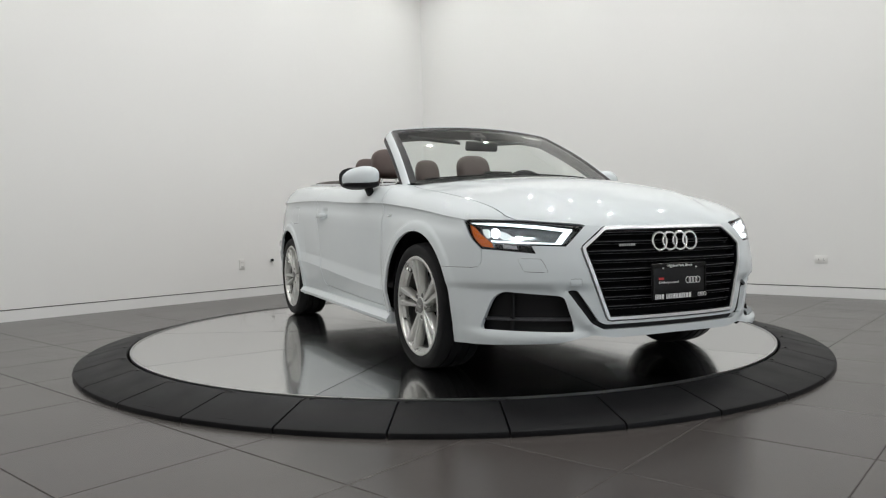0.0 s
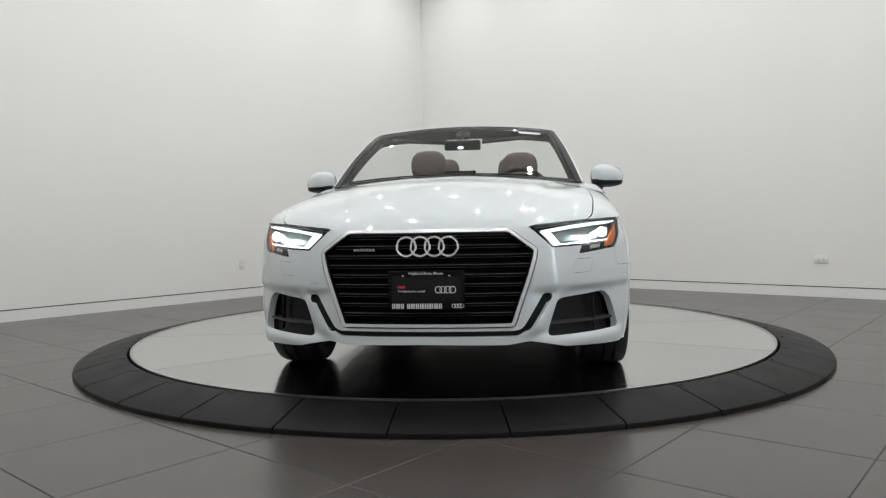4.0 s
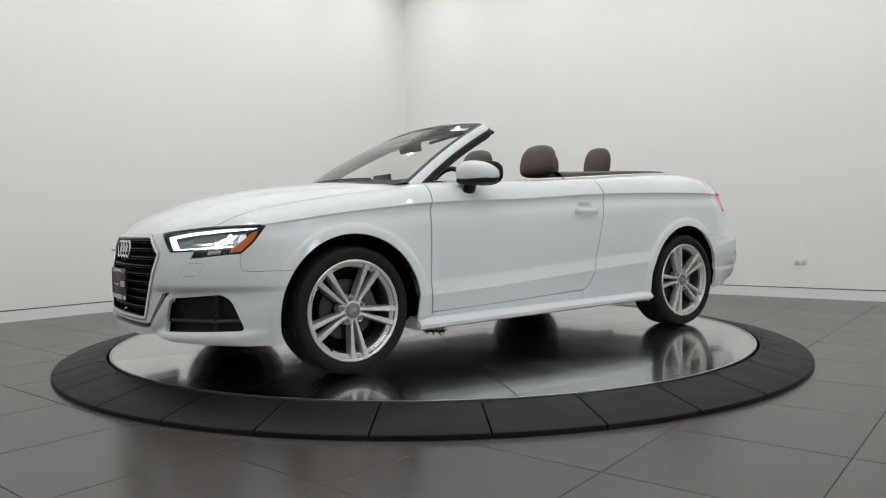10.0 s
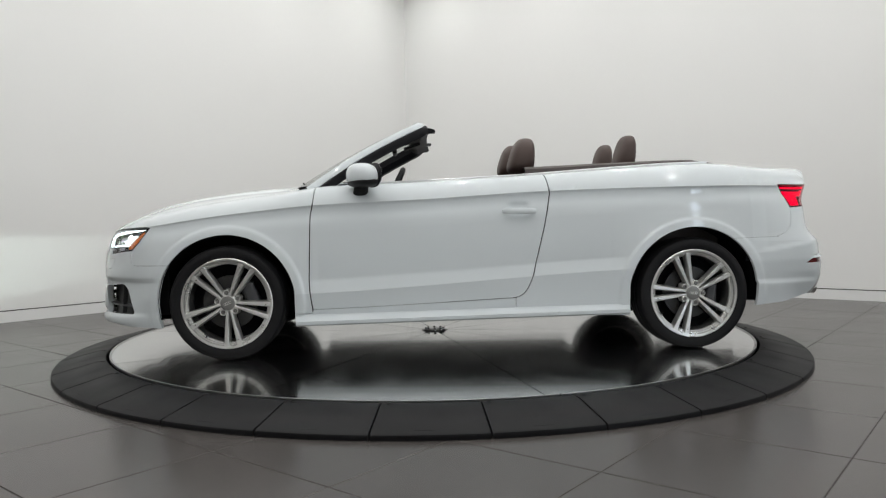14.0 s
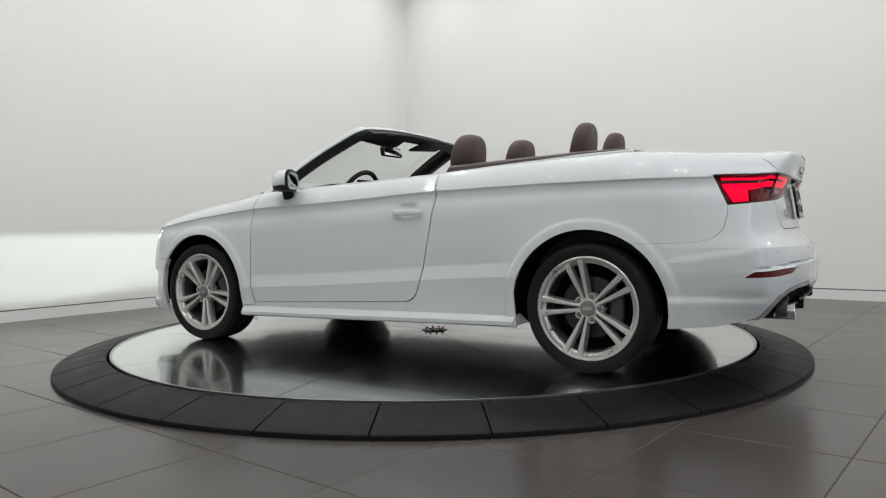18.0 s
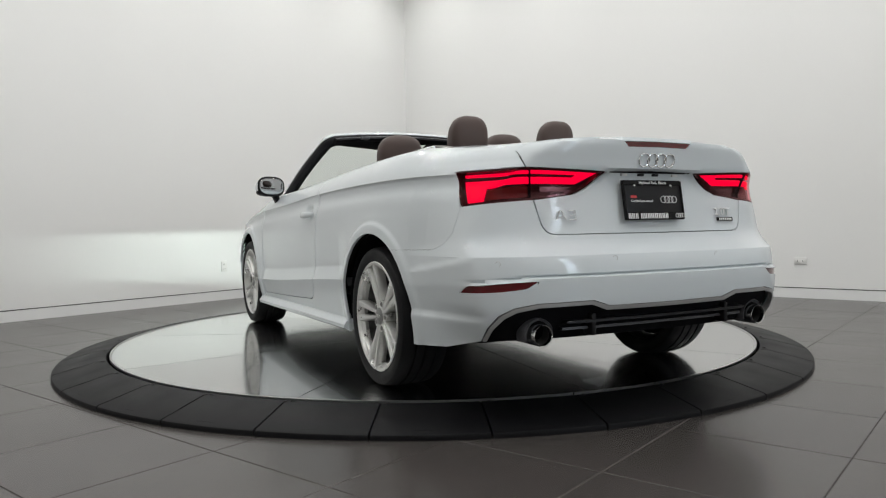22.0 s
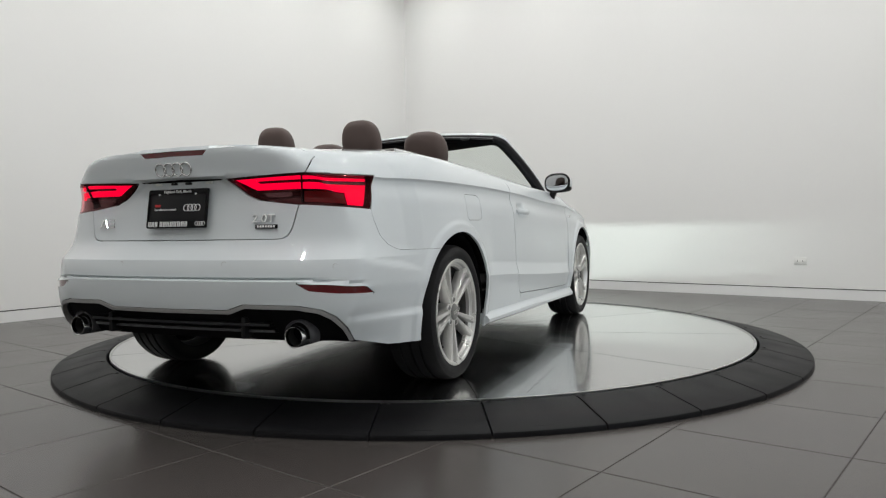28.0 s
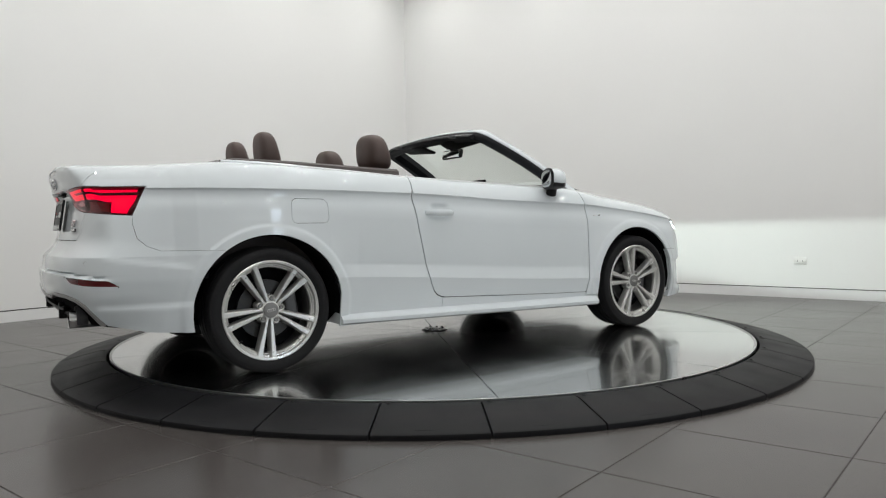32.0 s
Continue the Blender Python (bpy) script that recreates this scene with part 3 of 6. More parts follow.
def skin(outline, holes, surface, us, vs, scale, lift=0.0, rim=0.012, creases=()):
    """A sheet on a surface, cut to an outline with holes, its edges folded inward by rim. us, vs: the rows of its grid."""
    us, vs = np.asarray(us, float), np.asarray(vs, float)
    U, V = np.meshgrid(us, vs, indexing="ij")
    cu, cv = 0.5 * (us[1:] + us[:-1]), 0.5 * (vs[1:] + vs[:-1])
    CUu, CVv = np.meshgrid(cu, cv, indexing="ij")
    keep = inside_poly(CUu, CVv, outline)
    for h in holes:
        keep &= ~inside_poly(CUu, CVv, h)
    nv = len(vs)
    ids = np.arange(len(us) * nv).reshape(len(us), nv)
    quads = np.stack([ids[:-1, :-1], ids[1:, :-1], ids[1:, 1:], ids[:-1, 1:]], -1)[keep]
    row_of = np.broadcast_to(np.arange(nv - 1), keep.shape)[keep]
    split = {j for j, v in enumerate(vs) if any(abs(v - c) < 1e-9 for c in creases)}
    P = np.stack([U.ravel(), V.ravel()], -1)
    edges = {}
    for q in quads.tolist():
        for k in range(4):
            e = (q[k], q[(k + 1) % 4])
            key = (min(e), max(e))
            edges[key] = None if key in edges else e
    border = [e for e in edges.values() if e is not None]
    bv = np.array(sorted({i for e in border for i in e}))
    snapped, _ = snap_to(P[bv], [outline, *holes], scale)
    # pointed corners draw the nearest point of the edge to themselves
    S = np.asarray(scale)
    cell = max((us[1] - us[0]) * S[0], (vs[1] - vs[0]) * S[1])
    for poly in (outline, *holes):
        c = np.asarray(poly, float) * S
        a, b = c - np.roll(c, 1, 0), np.roll(c, -1, 0) - c
        turn = np.degrees(np.abs(np.arctan2(a[:, 0] * b[:, 1] - a[:, 1] * b[:, 0], np.sum(a * b, 1))))
        for k in np.nonzero((turn > 30) & (np.hypot(*a.T) > 1e-6) & (np.hypot(*b.T) > 1e-6))[0]:
            e = np.hypot(*((snapped * S - c[k]).T))
            j = int(np.argmin(e))
            if e[j] < 2.2 * cell:
                snapped[j] = c[k] / S
    P[bv] = snapped
    used = np.array(sorted(set(quads.ravel().tolist())))
    index = {int(o): n for n, o in enumerate(used)}
    P = P[used]
    pos = surface(P[:, 0], P[:, 1])
    h = 0.002 / np.asarray(scale)
    du = surface(P[:, 0] + h[0], P[:, 1]) - surface(P[:, 0] - h[0], P[:, 1])
    dv = surface(P[:, 0], P[:, 1] + h[1]) - surface(P[:, 0], P[:, 1] - h[1])
    nrm = np.cross(du, dv)
    nrm /= np.maximum(np.linalg.norm(nrm, axis=1, keepdims=True), 1e-9)
    core = np.stack([np.clip(pos[:, 0], -1.2, 1.2), 0 * pos[:, 1], np.full(len(pos), 0.45)], -1)
    out = np.sign(np.mean(np.sum(nrm * (pos - core), 1))) or 1.0
    nrm *= out
    pos = pos + nrm * lift
    verts = pos.tolist()
    twin = {}
    faces = []
    # the rows on a crease get a second set of points, so that it shades sharp
    for q, j in zip(quads.tolist(), row_of.tolist()):
        f = [index[i] for i in q]
        if j in split:
            for k in (0, 1):
                if f[k] not in twin:
                    twin[f[k]] = len(verts)
                    verts.append(verts[f[k]])
                f[k] = twin[f[k]]
        faces.append(f if out > 0 else f[::-1])
    if rim:
        remap = {}
        for i in (index[int(b)] for b in bv):
            remap[i] = len(verts)
            verts.append(pos[i].tolist())
            verts.append((pos[i] - nrm[i] * rim).tolist())
        for a, b in border:
            a, b = index[a], index[b]
            f = [remap[a], remap[a] + 1, remap[b] + 1, remap[b]]
            faces.append(f if out > 0 else f[::-1])
    return verts, faces


def grid(lo, hi, step, marks=()):
    """Rows from lo to hi, with some rows exactly at the marks."""
    stops = [lo] + [m for m in marks if lo < m < hi] + [hi]
    out = []
    for a, b in zip(stops[:-1], stops[1:]):
        n = max(1, round((b - a) / step))
        out += [a + (b - a) * k / n for k in range(n)]
    return out + [hi]


def flip(verts, faces):
    return [(v[0], -v[1], v[2]) for v in verts], [tuple(reversed(f)) for f in faces]


def both(name, vf, material, parent, label="", sharp=40.0):
    """A part on the car's left and its mirror twin on the right."""
    a = mesh_ob(name, vf[0], vf[1], material, parent, label, sharp=sharp)
    b = mesh_ob(name, *flip(*vf), material, parent, label, sharp=sharp)
    return a, b


def span(poly):
    p = np.asarray(poly)
    return p[:, 0].min(), p[:, 0].max(), p[:, 1].min(), p[:, 1].max()


def side_skin(outline_xz, holes_xz=(), lift=0.0, rim=0.012, step=0.014, top=None):
    """A panel of the flank; outlines in x and z up to the shoulder, or x and ('v', row)."""
    def conv(poly):
        return [(x, float(z[1]) if isinstance(z, tuple) else float(side_v(np.array(x), np.array(z)))) for x, z in poly]
    o = conv(outline_xz)
    hs = [conv(h) for h in holes_xz]
    u0, u1, v0, v1 = span(o)
    return skin(o, hs, side_map, grid(u0, u1, step), grid(v0, v1, step / 0.45, (1.0, 2.0)), (1.0, 0.45), lift, rim, (1.0, 2.0))


def front_skin(outline, holes=(), lift=0.0, rim=0.012, step=0.012):
    u0, u1, v0, v1 = span(outline)
    return skin(outline, holes, front_map, grid(u0, u1, step / 0.0165), grid(v0, v1, step, (0.24, 0.262, 0.440, 0.452)), (0.0165, 1.0), lift, rim)


def rear_skin(outline, holes=(), lift=0.0, rim=0.012, step=0.012):
    u0, u1, v0, v1 = span(outline)
    return skin(outline, holes, rear_map, grid(u0, u1, step / 0.0165), grid(v0, v1, step, (0.520, 0.527, 0.535, 0.60, 0.612, 0.9185, 0.930)), (0.0165, 1.0), lift, rim, (0.520, 0.527, 0.535, 0.60, 0.612))


def top_skin(outline, holes=(), lift=0.0, rim=0.012, step=0.016):
    u0, u1, v0, v1 = span(outline)
    return skin(outline, holes, top_map, grid(u0, u1, step), grid(v0, v1, step), (1.0, 1.0), lift, rim)


def mirror_poly(half):
    """Closes a half outline that starts and ends on the centre line."""
    return list(half) + [(-a, *r) for a, *r in reversed(half)]


def arc(ax, r, a0, a1, n=40):
    return [(ax + r * math.cos(radians(a0 + (a1 - a0) * k / n)), HUB_Z + r * math.sin(radians(a0 + (a1 - a0) * k / n))) for k in range(n + 1)]


def flank_y(x, z):
    return float(side_map(np.array([x]), side_v(np.array([x]), np.array([z])))[0, 1])


def on_front(x, z):
    return front_xz(x, flank_y(x, z), z)


def on_rear(x, z):
    return rear_xz(x, flank_y(x, z), z)


BONNET_EDGE = [(0.86, 0.725), (1.2, 0.726), (1.5, 0.722), (1.70, 0.712), (1.86, 0.695)]     # half width of the bonnet's shut line


def bonnet_y(x):
    return float(slope_fit(x, [p[0] for p in BONNET_EDGE], [p[1] for p in BONNET_EDGE]))


# outlines shared by neighbours
HEAD_LAMP = [(26.3, 0.699), (31.2, 0.617), (39.4, 0.623), (38.4, 0.589), (48.0, 0.606), on_front(1.8235, 0.612), on_front(1.779, 0.655),
             on_front(1.716, 0.732), (fa(0.70), 0.729), (fa(0.58), 0.718)]
GRILLE = [(0.0, 0.706), (fa(0.358), 0.702), (fa(0.468), 0.614), (fa(0.464), 0.588), (fa(0.362), 0.292), (0.0, 0.292)]
FOG = [(31.6, 0.404), (46.6, 0.424), (49.2, 0.395), (52.7, 0.259), (28.9, 0.252)]
SLIT = [(0.0, 0.252), (fa(0.375), 0.258), (fa(0.43), 0.288), (fa(0.525), 0.428), (fa(0.484), 0.428), (fa(0.395), 0.292), (fa(0.37), 0.280), (0.0, 0.280)]
TAIL_LAMP = [(14.1, 0.915), (33.0, 0.928), on_rear(-1.847, 0.925), on_rear(-1.913, 0.790), (31.5, 0.811), (22.5, 0.832), (19.8, 0.850)]
REFLECTOR = [(30.8, 0.512), (36.0, 0.508), (44.2, 0.496), (46.2, 0.467), (38.0, 0.474), (33.2, 0.484)]
DIFFUSER = [(0.0, 0.408), (16.2, 0.410), (20.0, 0.434), (31.2, 0.431), (35.6, 0.416), (38.3, 0.389), (40.5, 0.342), (42.1, 0.288), (0.0, 0.285)]


def build_body(car):
    lamp = rounded(HEAD_LAMP, 1.0)
    # bonnet; its front corner follows the lamps
    tops = front_map(np.array([fa(0.46), fa(0.52), fa(0.58), fa(0.64), fa(0.69), fa(0.708)]), np.array([0.709, 0.714, 0.719, 0.725, 0.731, 0.7318]))
    lamp_top = [(float(p[0]), float(p[1])) for p in tops]
    front_edge = [(nose_x(y, 0.716) - 0.012, y) for y in (0.0, 0.1, 0.2, 0.3, 0.36, 0.41)]
    half = [(float(x), y) for x, y in front_edge] + lamp_top + [(x, bonnet_y(x)) for x in (1.864, 1.84, 1.78, 1.72, 1.66, 1.6, 1.5, 1.4, 1.3, 1.2, 1.1, 1.0, 0.9, 0.86)] + [(0.90, 0.5), (0.93, 0.25), (0.94, 0.0)]
    outline = half + [(x, -y) for x, y in reversed(half[1:-1])]
    mesh_ob("bonnet", *top_skin(outline), M_PAINT, car, "white painted bonnet reflecting ceiling lights")
    # front wings
    edge = [(x, ("v", side_v_of_y(x, bonnet_y(x) + 0.004))) for x in (0.872, 1.0, 1.1, 1.2, 1.3, 1.4, 1.5, 1.6, 1.66, 1.72, 1.78, 1.84, 1.865)]
    over = front_map(np.array([front_xz(1.73, 0.80, 0)[0], fa(0.77), fa(0.74), fa(0.712)]), np.array([0.735, 0.7345, 0.733, 0.732]))
    over = [(float(p[0]), ("v", max(2.0, side_v_of_y(float(p[0]), float(p[1]))))) for p in over]
    # the arch runs from the sill round to the bumper's joint
    a0 = [(AXLE_F - 0.368, 0.25)] + arc(AXLE_F, ARCH_R, 170, 34.9, 46)
    wing = a0 + [(1.792, 0.528), (1.816, 0.532), (1.8265, 0.545), (1.829, 0.565), (1.8225, 0.609), (1.776, 0.653), (1.713, 0.733)] + over + list(reversed(edge)) + [(0.83, ("v", 2.62)), (0.806, ("v", 2.42)), (0.826, ("v", 2.03)), (0.841, 0.79), (0.852, 0.43), (0.836, 0.25)]
    both("front_wing", side_skin(wing, step=0.0075), M_PAINT, car)
    # front bumper
    right = [(0.0, 0.226), (fa(0.33), 0.222), (fa(0.42), 0.236), (fa(0.50), 0.222), (fa(0.56), 0.208), front_xz(1.83, 0.80, 0.190), front_xz(1.668, 0.87, 0.183)]
    right += [on_front(x, z) for x, z in arc(AXLE_F, ARCH_R, -8, 34.6, 12)]
    right += [on_front(x, z) for x, z in ((1.793, 0.5262), (1.8175, 0.5302), (1.8283, 0.5443), (1.8308, 0.565), (1.8255, 0.607))]
    right += [(48.0, 0.603), (38.1, 0.586), (39.2, 0.620), (31.0, 0.6145), (26.0, 0.7015), (fa(0.36), 0.711), (0.0, 0.714)]
    holes = [mirror_poly_round(GRILLE, 1.2), mirror_poly_round(SLIT, 0.6), metric_round(FOG, 0.022), [(-a, z) for a, z in metric_round(FOG, 0.022)]]
    wash = metric_round([(36.8, 0.565), (42.7, 0.568), (41.0, 0.509), (35.0, 0.505)], 0.012)
    tow = metric_round([(fa(0.465), 0.478), (fa(0.513), 0.478), (fa(0.513), 0.447), (fa(0.465), 0.447)], 0.008)
    tow = [(-a, z) for a, z in tow]
    holes += [wash, [(-a, z) for a, z in wash], tow]
    cover = front_skin(inset(wash, 0.0016, 0.0165), rim=0.008, step=0.008)
    both("washer_cover", cover, M_PAINT, car)
    mesh_ob("tow_cover", *front_skin(inset(tow, 0.0016, 0.0165), rim=0.008, step=0.008), M_PAINT, car)
    mesh_ob("front_bumper", *front_skin(mirror_poly(right), holes, rim=0.03), M_PAINT, car, "white painted front bumper with angular air intakes")
    # doors
    belt = [(x, ("v", 2 + 0.40)) for x in (0.80, 0.6, 0.4, 0.2, 0.0, -0.2, -0.3, -0.44)]
    door = rounded([(0.831, 0.272), (0.846, 0.43), (0.835, 0.79), (0.822, 0.84)], 0.0) + belt + [(-0.480, 0.885), (-0.446, 0.705), (-0.393, 0.482), (-0.362, 0.385), (-0.347, 0.355), (-0.328, 0.333), (-0.304, 0.3195), (-0.275, 0.3125), (-0.22, 0.311)]
    DOORS = both("door", side_skin(door, step=0.009), M_PAINT, car)
    # rear wings
    top_edge = [(x, ("v", 2.74)) for x in (-2.05, -1.9, -1.75, -1.6)] + [(x, ("v", 2.40)) for x in (-1.54, -1.40, -1.26, -1.0, -0.8, -0.6, -0.447)]
    wing = [(-0.487, 0.885), (-0.452, 0.705), (-0.399, 0.482), (-0.368, 0.385), (-0.352, 0.352), (-0.333, 0.3295), (-0.308, 0.3155), (-0.290, 0.3105), (-0.290, 0.25)]
    wing = list(reversed(wing)) + list(reversed(top_edge))
    rear = [(-2.03, 0.931), (-1.843, 0.927), (-1.909, 0.790), (-1.911, 0.75), (-1.896, 0.684), (-1.86, 0.648), (-1.80, 0.625)]
    wing = wing + rear + [p for p in arc(AXLE_R, ARCH_R, 125.2, 10, 46)] + [(AXLE_R + 0.368, 0.25)]
    flap = rounded([(-0.985, 0.742), (-0.99, 0.866), (-1.185, 0.870), (-1.190, 0.742)], 0.035)
    mesh_ob("rear_wing", *side_skin(wing, step=0.0075), M_PAINT, car)
    mesh_ob("rear_wing", *flip(*side_skin(wing, [flap], step=0.0075)), M_PAINT, car)
    mesh_ob("fuel_flap", *flip(*side_skin(inset(flap, 0.0022), rim=0.01, step=0.01)), M_PAINT, car, "rounded square fuel flap")
    # rear bumper
    right = [(a, z) for a, z in DIFFUSER[:8]] + [on_rear(-1.86, 0.250), on_rear(-1.76, 0.243), on_rear(-1.69, 0.238)]
    right += [on_rear(x, z) for x, z in arc(AXLE_R, ARCH_R, 191.5, 125.45, 16)]
    right += [on_rear(-1.80, 0.6236), on_rear(-1.8612, 0.6462), on_rear(-1.8980, 0.682), on_rear(-1.9128, 0.75), on_rear(-1.9105, 0.788), (31.95, 0.809), (31.75, 0.808), (30.5, 0.731), (30.1, 0.7125), (29.6, 0.697), (29.0, 0.686), (28.25, 0.6795), (27.4, 0.6765), (26.4, 0.6757), (0.0, 0.675)]
    ref = rounded(REFLECTOR, 0.3)
    mesh_ob("rear_bumper", *rear_skin(mirror_poly(right), [ref, [(-a, z) for a, z in ref]], rim=0.02), M_PAINT, car, "white painted rear bumper with a crease")
    # boot lid
    lid = [(0.0, 0.679), (26.5, 0.6795), (27.3, 0.6805), (28.1, 0.6836), (28.8, 0.690), (29.35, 0.700), (29.85, 0.715), (30.25, 0.733), (31.45, 0.808)]
    lid += [(22.3, 0.829), (19.5, 0.848), (13.6, 0.917), (33.0, 0.931), (33.8, 0.958), (34.5, 0.985), (36.3, 1.012), (37.5, 1.024), (ra(0.40), 1.050), (0.0, 1.062)]
    brake = mirror_poly([(0.0, 1.014), (ra(0.155), 1.012), (ra(0.178), 1.034), (0.0, 1.036)])
    mesh_ob("boot_lid", *rear_skin(mirror_poly(lid), [brake], rim=0.015), M_PAINT, car, "white boot lid with a raised lip")
    shoulder = [(33.25, 0.931), on_rear(-1.842, 0.930), (48.2, 0.975), (44.0, 1.002), (39.5, 1.022), (37.8, 1.024), (36.6, 1.012), (34.8, 0.985), (34.1, 0.958)]
    both("rear_wing_corner", rear_skin(shoulder, step=0.008), M_PAINT, car)
    # deck and the lid over the folded roof
    deck = [(-2.10, 0.0), (-2.095, 0.3), (-2.06, 0.5), (-1.98, 0.60), (-1.88, 0.64), (-1.6, 0.72), (-1.3, 0.73), (-1.24, 0.6), (-1.22, 0.0)]
    mesh_ob("deck", *top_skin(deck + [(x, -y) for x, y in reversed(deck[1:-1])]), M_PAINT, car, "white lid over the folded roof")
    # dark shell behind the panels, so that joints read dark
    shell_panels(car)
    # rocker panels under the doors
    rocker = [(0.93, 0.20), (0.93, 0.246), (0.836, 0.246), (0.831, 0.268), (-0.22, 0.3065), (-0.287, 0.3075), (-0.287, 0.246), (-0.93, 0.246), (-0.93, 0.20)]
    both("rocker_panel", side_skin(rocker), M_PAINT, car)
    # sills
    sill = []
    for k in range(25):
        x = 0.925 - k / 24 * 1.85
        zb = 0.180 + 0.028 * k / 24
        ztop = 0.236 + 0.020 * k / 24
        sill.append([(x, 0.80, ztop + 0.012), (x, 0.868, ztop + 0.006), (x, 0.886, ztop - 0.006), (x, 0.896, ztop - 0.022), (x, 0.902, zb + 0.028), (x, 0.898, zb + 0.010), (x, 0.880, zb), (x, 0.70, zb + 0.004)])
    both("sill_skirt", strip(sill, caps=True), M_PAINT, car, "white painted side skirt")


def inset(poly, d, su=1.0):
    """A closed outline drawn in by d metres (out, if d is below nought)."""
    p = np.asarray(poly, float) * [su, 1.0]
    q, r = np.roll(p, 1, 0), np.roll(p, -1, 0)
    t = r - q
    t /= np.maximum(np.linalg.norm(t, axis=1, keepdims=True), 1e-9)
    n = np.stack([-t[:, 1], t[:, 0]], -1)
    area = np.sum(p[:, 0] * r[:, 1] - r[:, 0] * p[:, 1])
    p = p + n * d * (1 if area > 0 else -1)
    return [(float(a / su), float(b)) for a, b in p]


def metric_round(poly, r, su=0.0165):
    return [(a / su, z) for a, z in rounded([(a * su, z, *k) for a, z, *k in poly], r)]


def mirror_poly_round(half, r):
    """A full outline from a half one, its corners rounded but for those on the centre line."""
    full = [(a, z) for a, z in half] + [(-a, z) for a, z in reversed(half)]
    clean = []
    for p in full:
        if not clean or abs(p[0] - clean[-1][0]) + abs(p[1] - clean[-1][1]) > 1e-6:
            clean.append(p)
    clean = [p for p in clean if abs(p[0]) > 1e-6]
    scaled = [(a * 0.0165, z) for a, z in clean]
    return [(a / 0.0165, z) for a, z in rounded(scaled, r * 0.0165)]


def shell_panels(car):
    """The black inner shell, 14 mm under the skin, open over the wheels."""
    wheel_f = arc(AXLE_F, ARCH_R - 0.004, 0, 360, 60)[:-1]
    wheel_r = arc(AXLE_R, ARCH_R - 0.004, 0, 360, 60)[:-1]
    outline = [(1.80, 0.22), (1.80, 0.70), (1.70, ("v", 2.05)), (1.6, ("v", 2.5)), (0.9, ("v", 2.62)), (0.80, ("v", 2.3)), (-1.2, ("v", 2.3)), (-1.4, ("v", 2.6)), (-1.84, ("v", 2.5)), (-1.84, 0.70), (-1.70, 0.50)]
    both("inner_shell", side_skin(outline, [wheel_f, wheel_r], lift=-0.016, rim=0.0, step=0.04), M_GAP, car, "black inner shell")
    nose = [(-64, 0.24), (64, 0.24), (64, 0.66), (fa(0.75), 0.70), (fa(0.42), 0.69), (-fa(0.42), 0.69), (-fa(0.75), 0.70), (-64, 0.66)]
    mesh_ob("nose_shell", *front_skin(nose, lift=-0.07, rim=0.0, step=0.04), M_GAP, car, "black inner shell")
    tail = [(-60, 0.27), (60, 0.27), (60, 0.60), (52, 0.62), (50, 0.93), (ra(0.58), 1.0), (-ra(0.58), 1.0), (-50, 0.93), (-52, 0.62), (-60, 0.60)]
    mesh_ob("tail_shell", *rear_skin(tail, lift=-0.03, rim=0.0, step=0.04), M_GAP, car, "black inner shell")
    for ax in (AXLE_F, AXLE_R):
        rows = []
        for k in range(25):
            a = radians(-8 + 196 * k / 24)
            c, s = math.cos(a) * (ARCH_R + 0.004), math.sin(a) * (ARCH_R + 0.004)
            rows.append([(ax + c, y, max(0.14, HUB_Z + s)) for y in (0.858, 0.80, 0.60, 0.56)])
        rows2 = [[*r, (ax, 0.56, HUB_Z)] for r in rows]
        both("wheel_well", strip(rows2), M_GAP, car, "black wheel well liner")
    # floor pan
    rows = []
    for x, z, w in ((2.02, 0.235, 0.48), (1.85, 0.205, 0.62), (1.68, 0.20, 0.56), (0.92, 0.19, 0.56), (0.90, 0.185, 0.80), (-0.90, 0.205, 0.80), (-0.92, 0.205, 0.56), (-1.68, 0.24, 0.56), (-1.7, 0.25, 0.72), (-2.0, 0.285, 0.66), (-2.12, 0.30, 0.5)):
        rows.append([(x, -w, z), (x, -w * 0.5, z - 0.01), (x, w * 0.5, z - 0.01), (x, w, z)])
    mesh_ob("floor_pan", *strip(rows), M_GAP, car, "dark underbody")


CAR = new("convertible_car")
tagged(CAR, "white two-door convertible with its roof down, parked on the steel turntable", "car")
build_body(CAR)


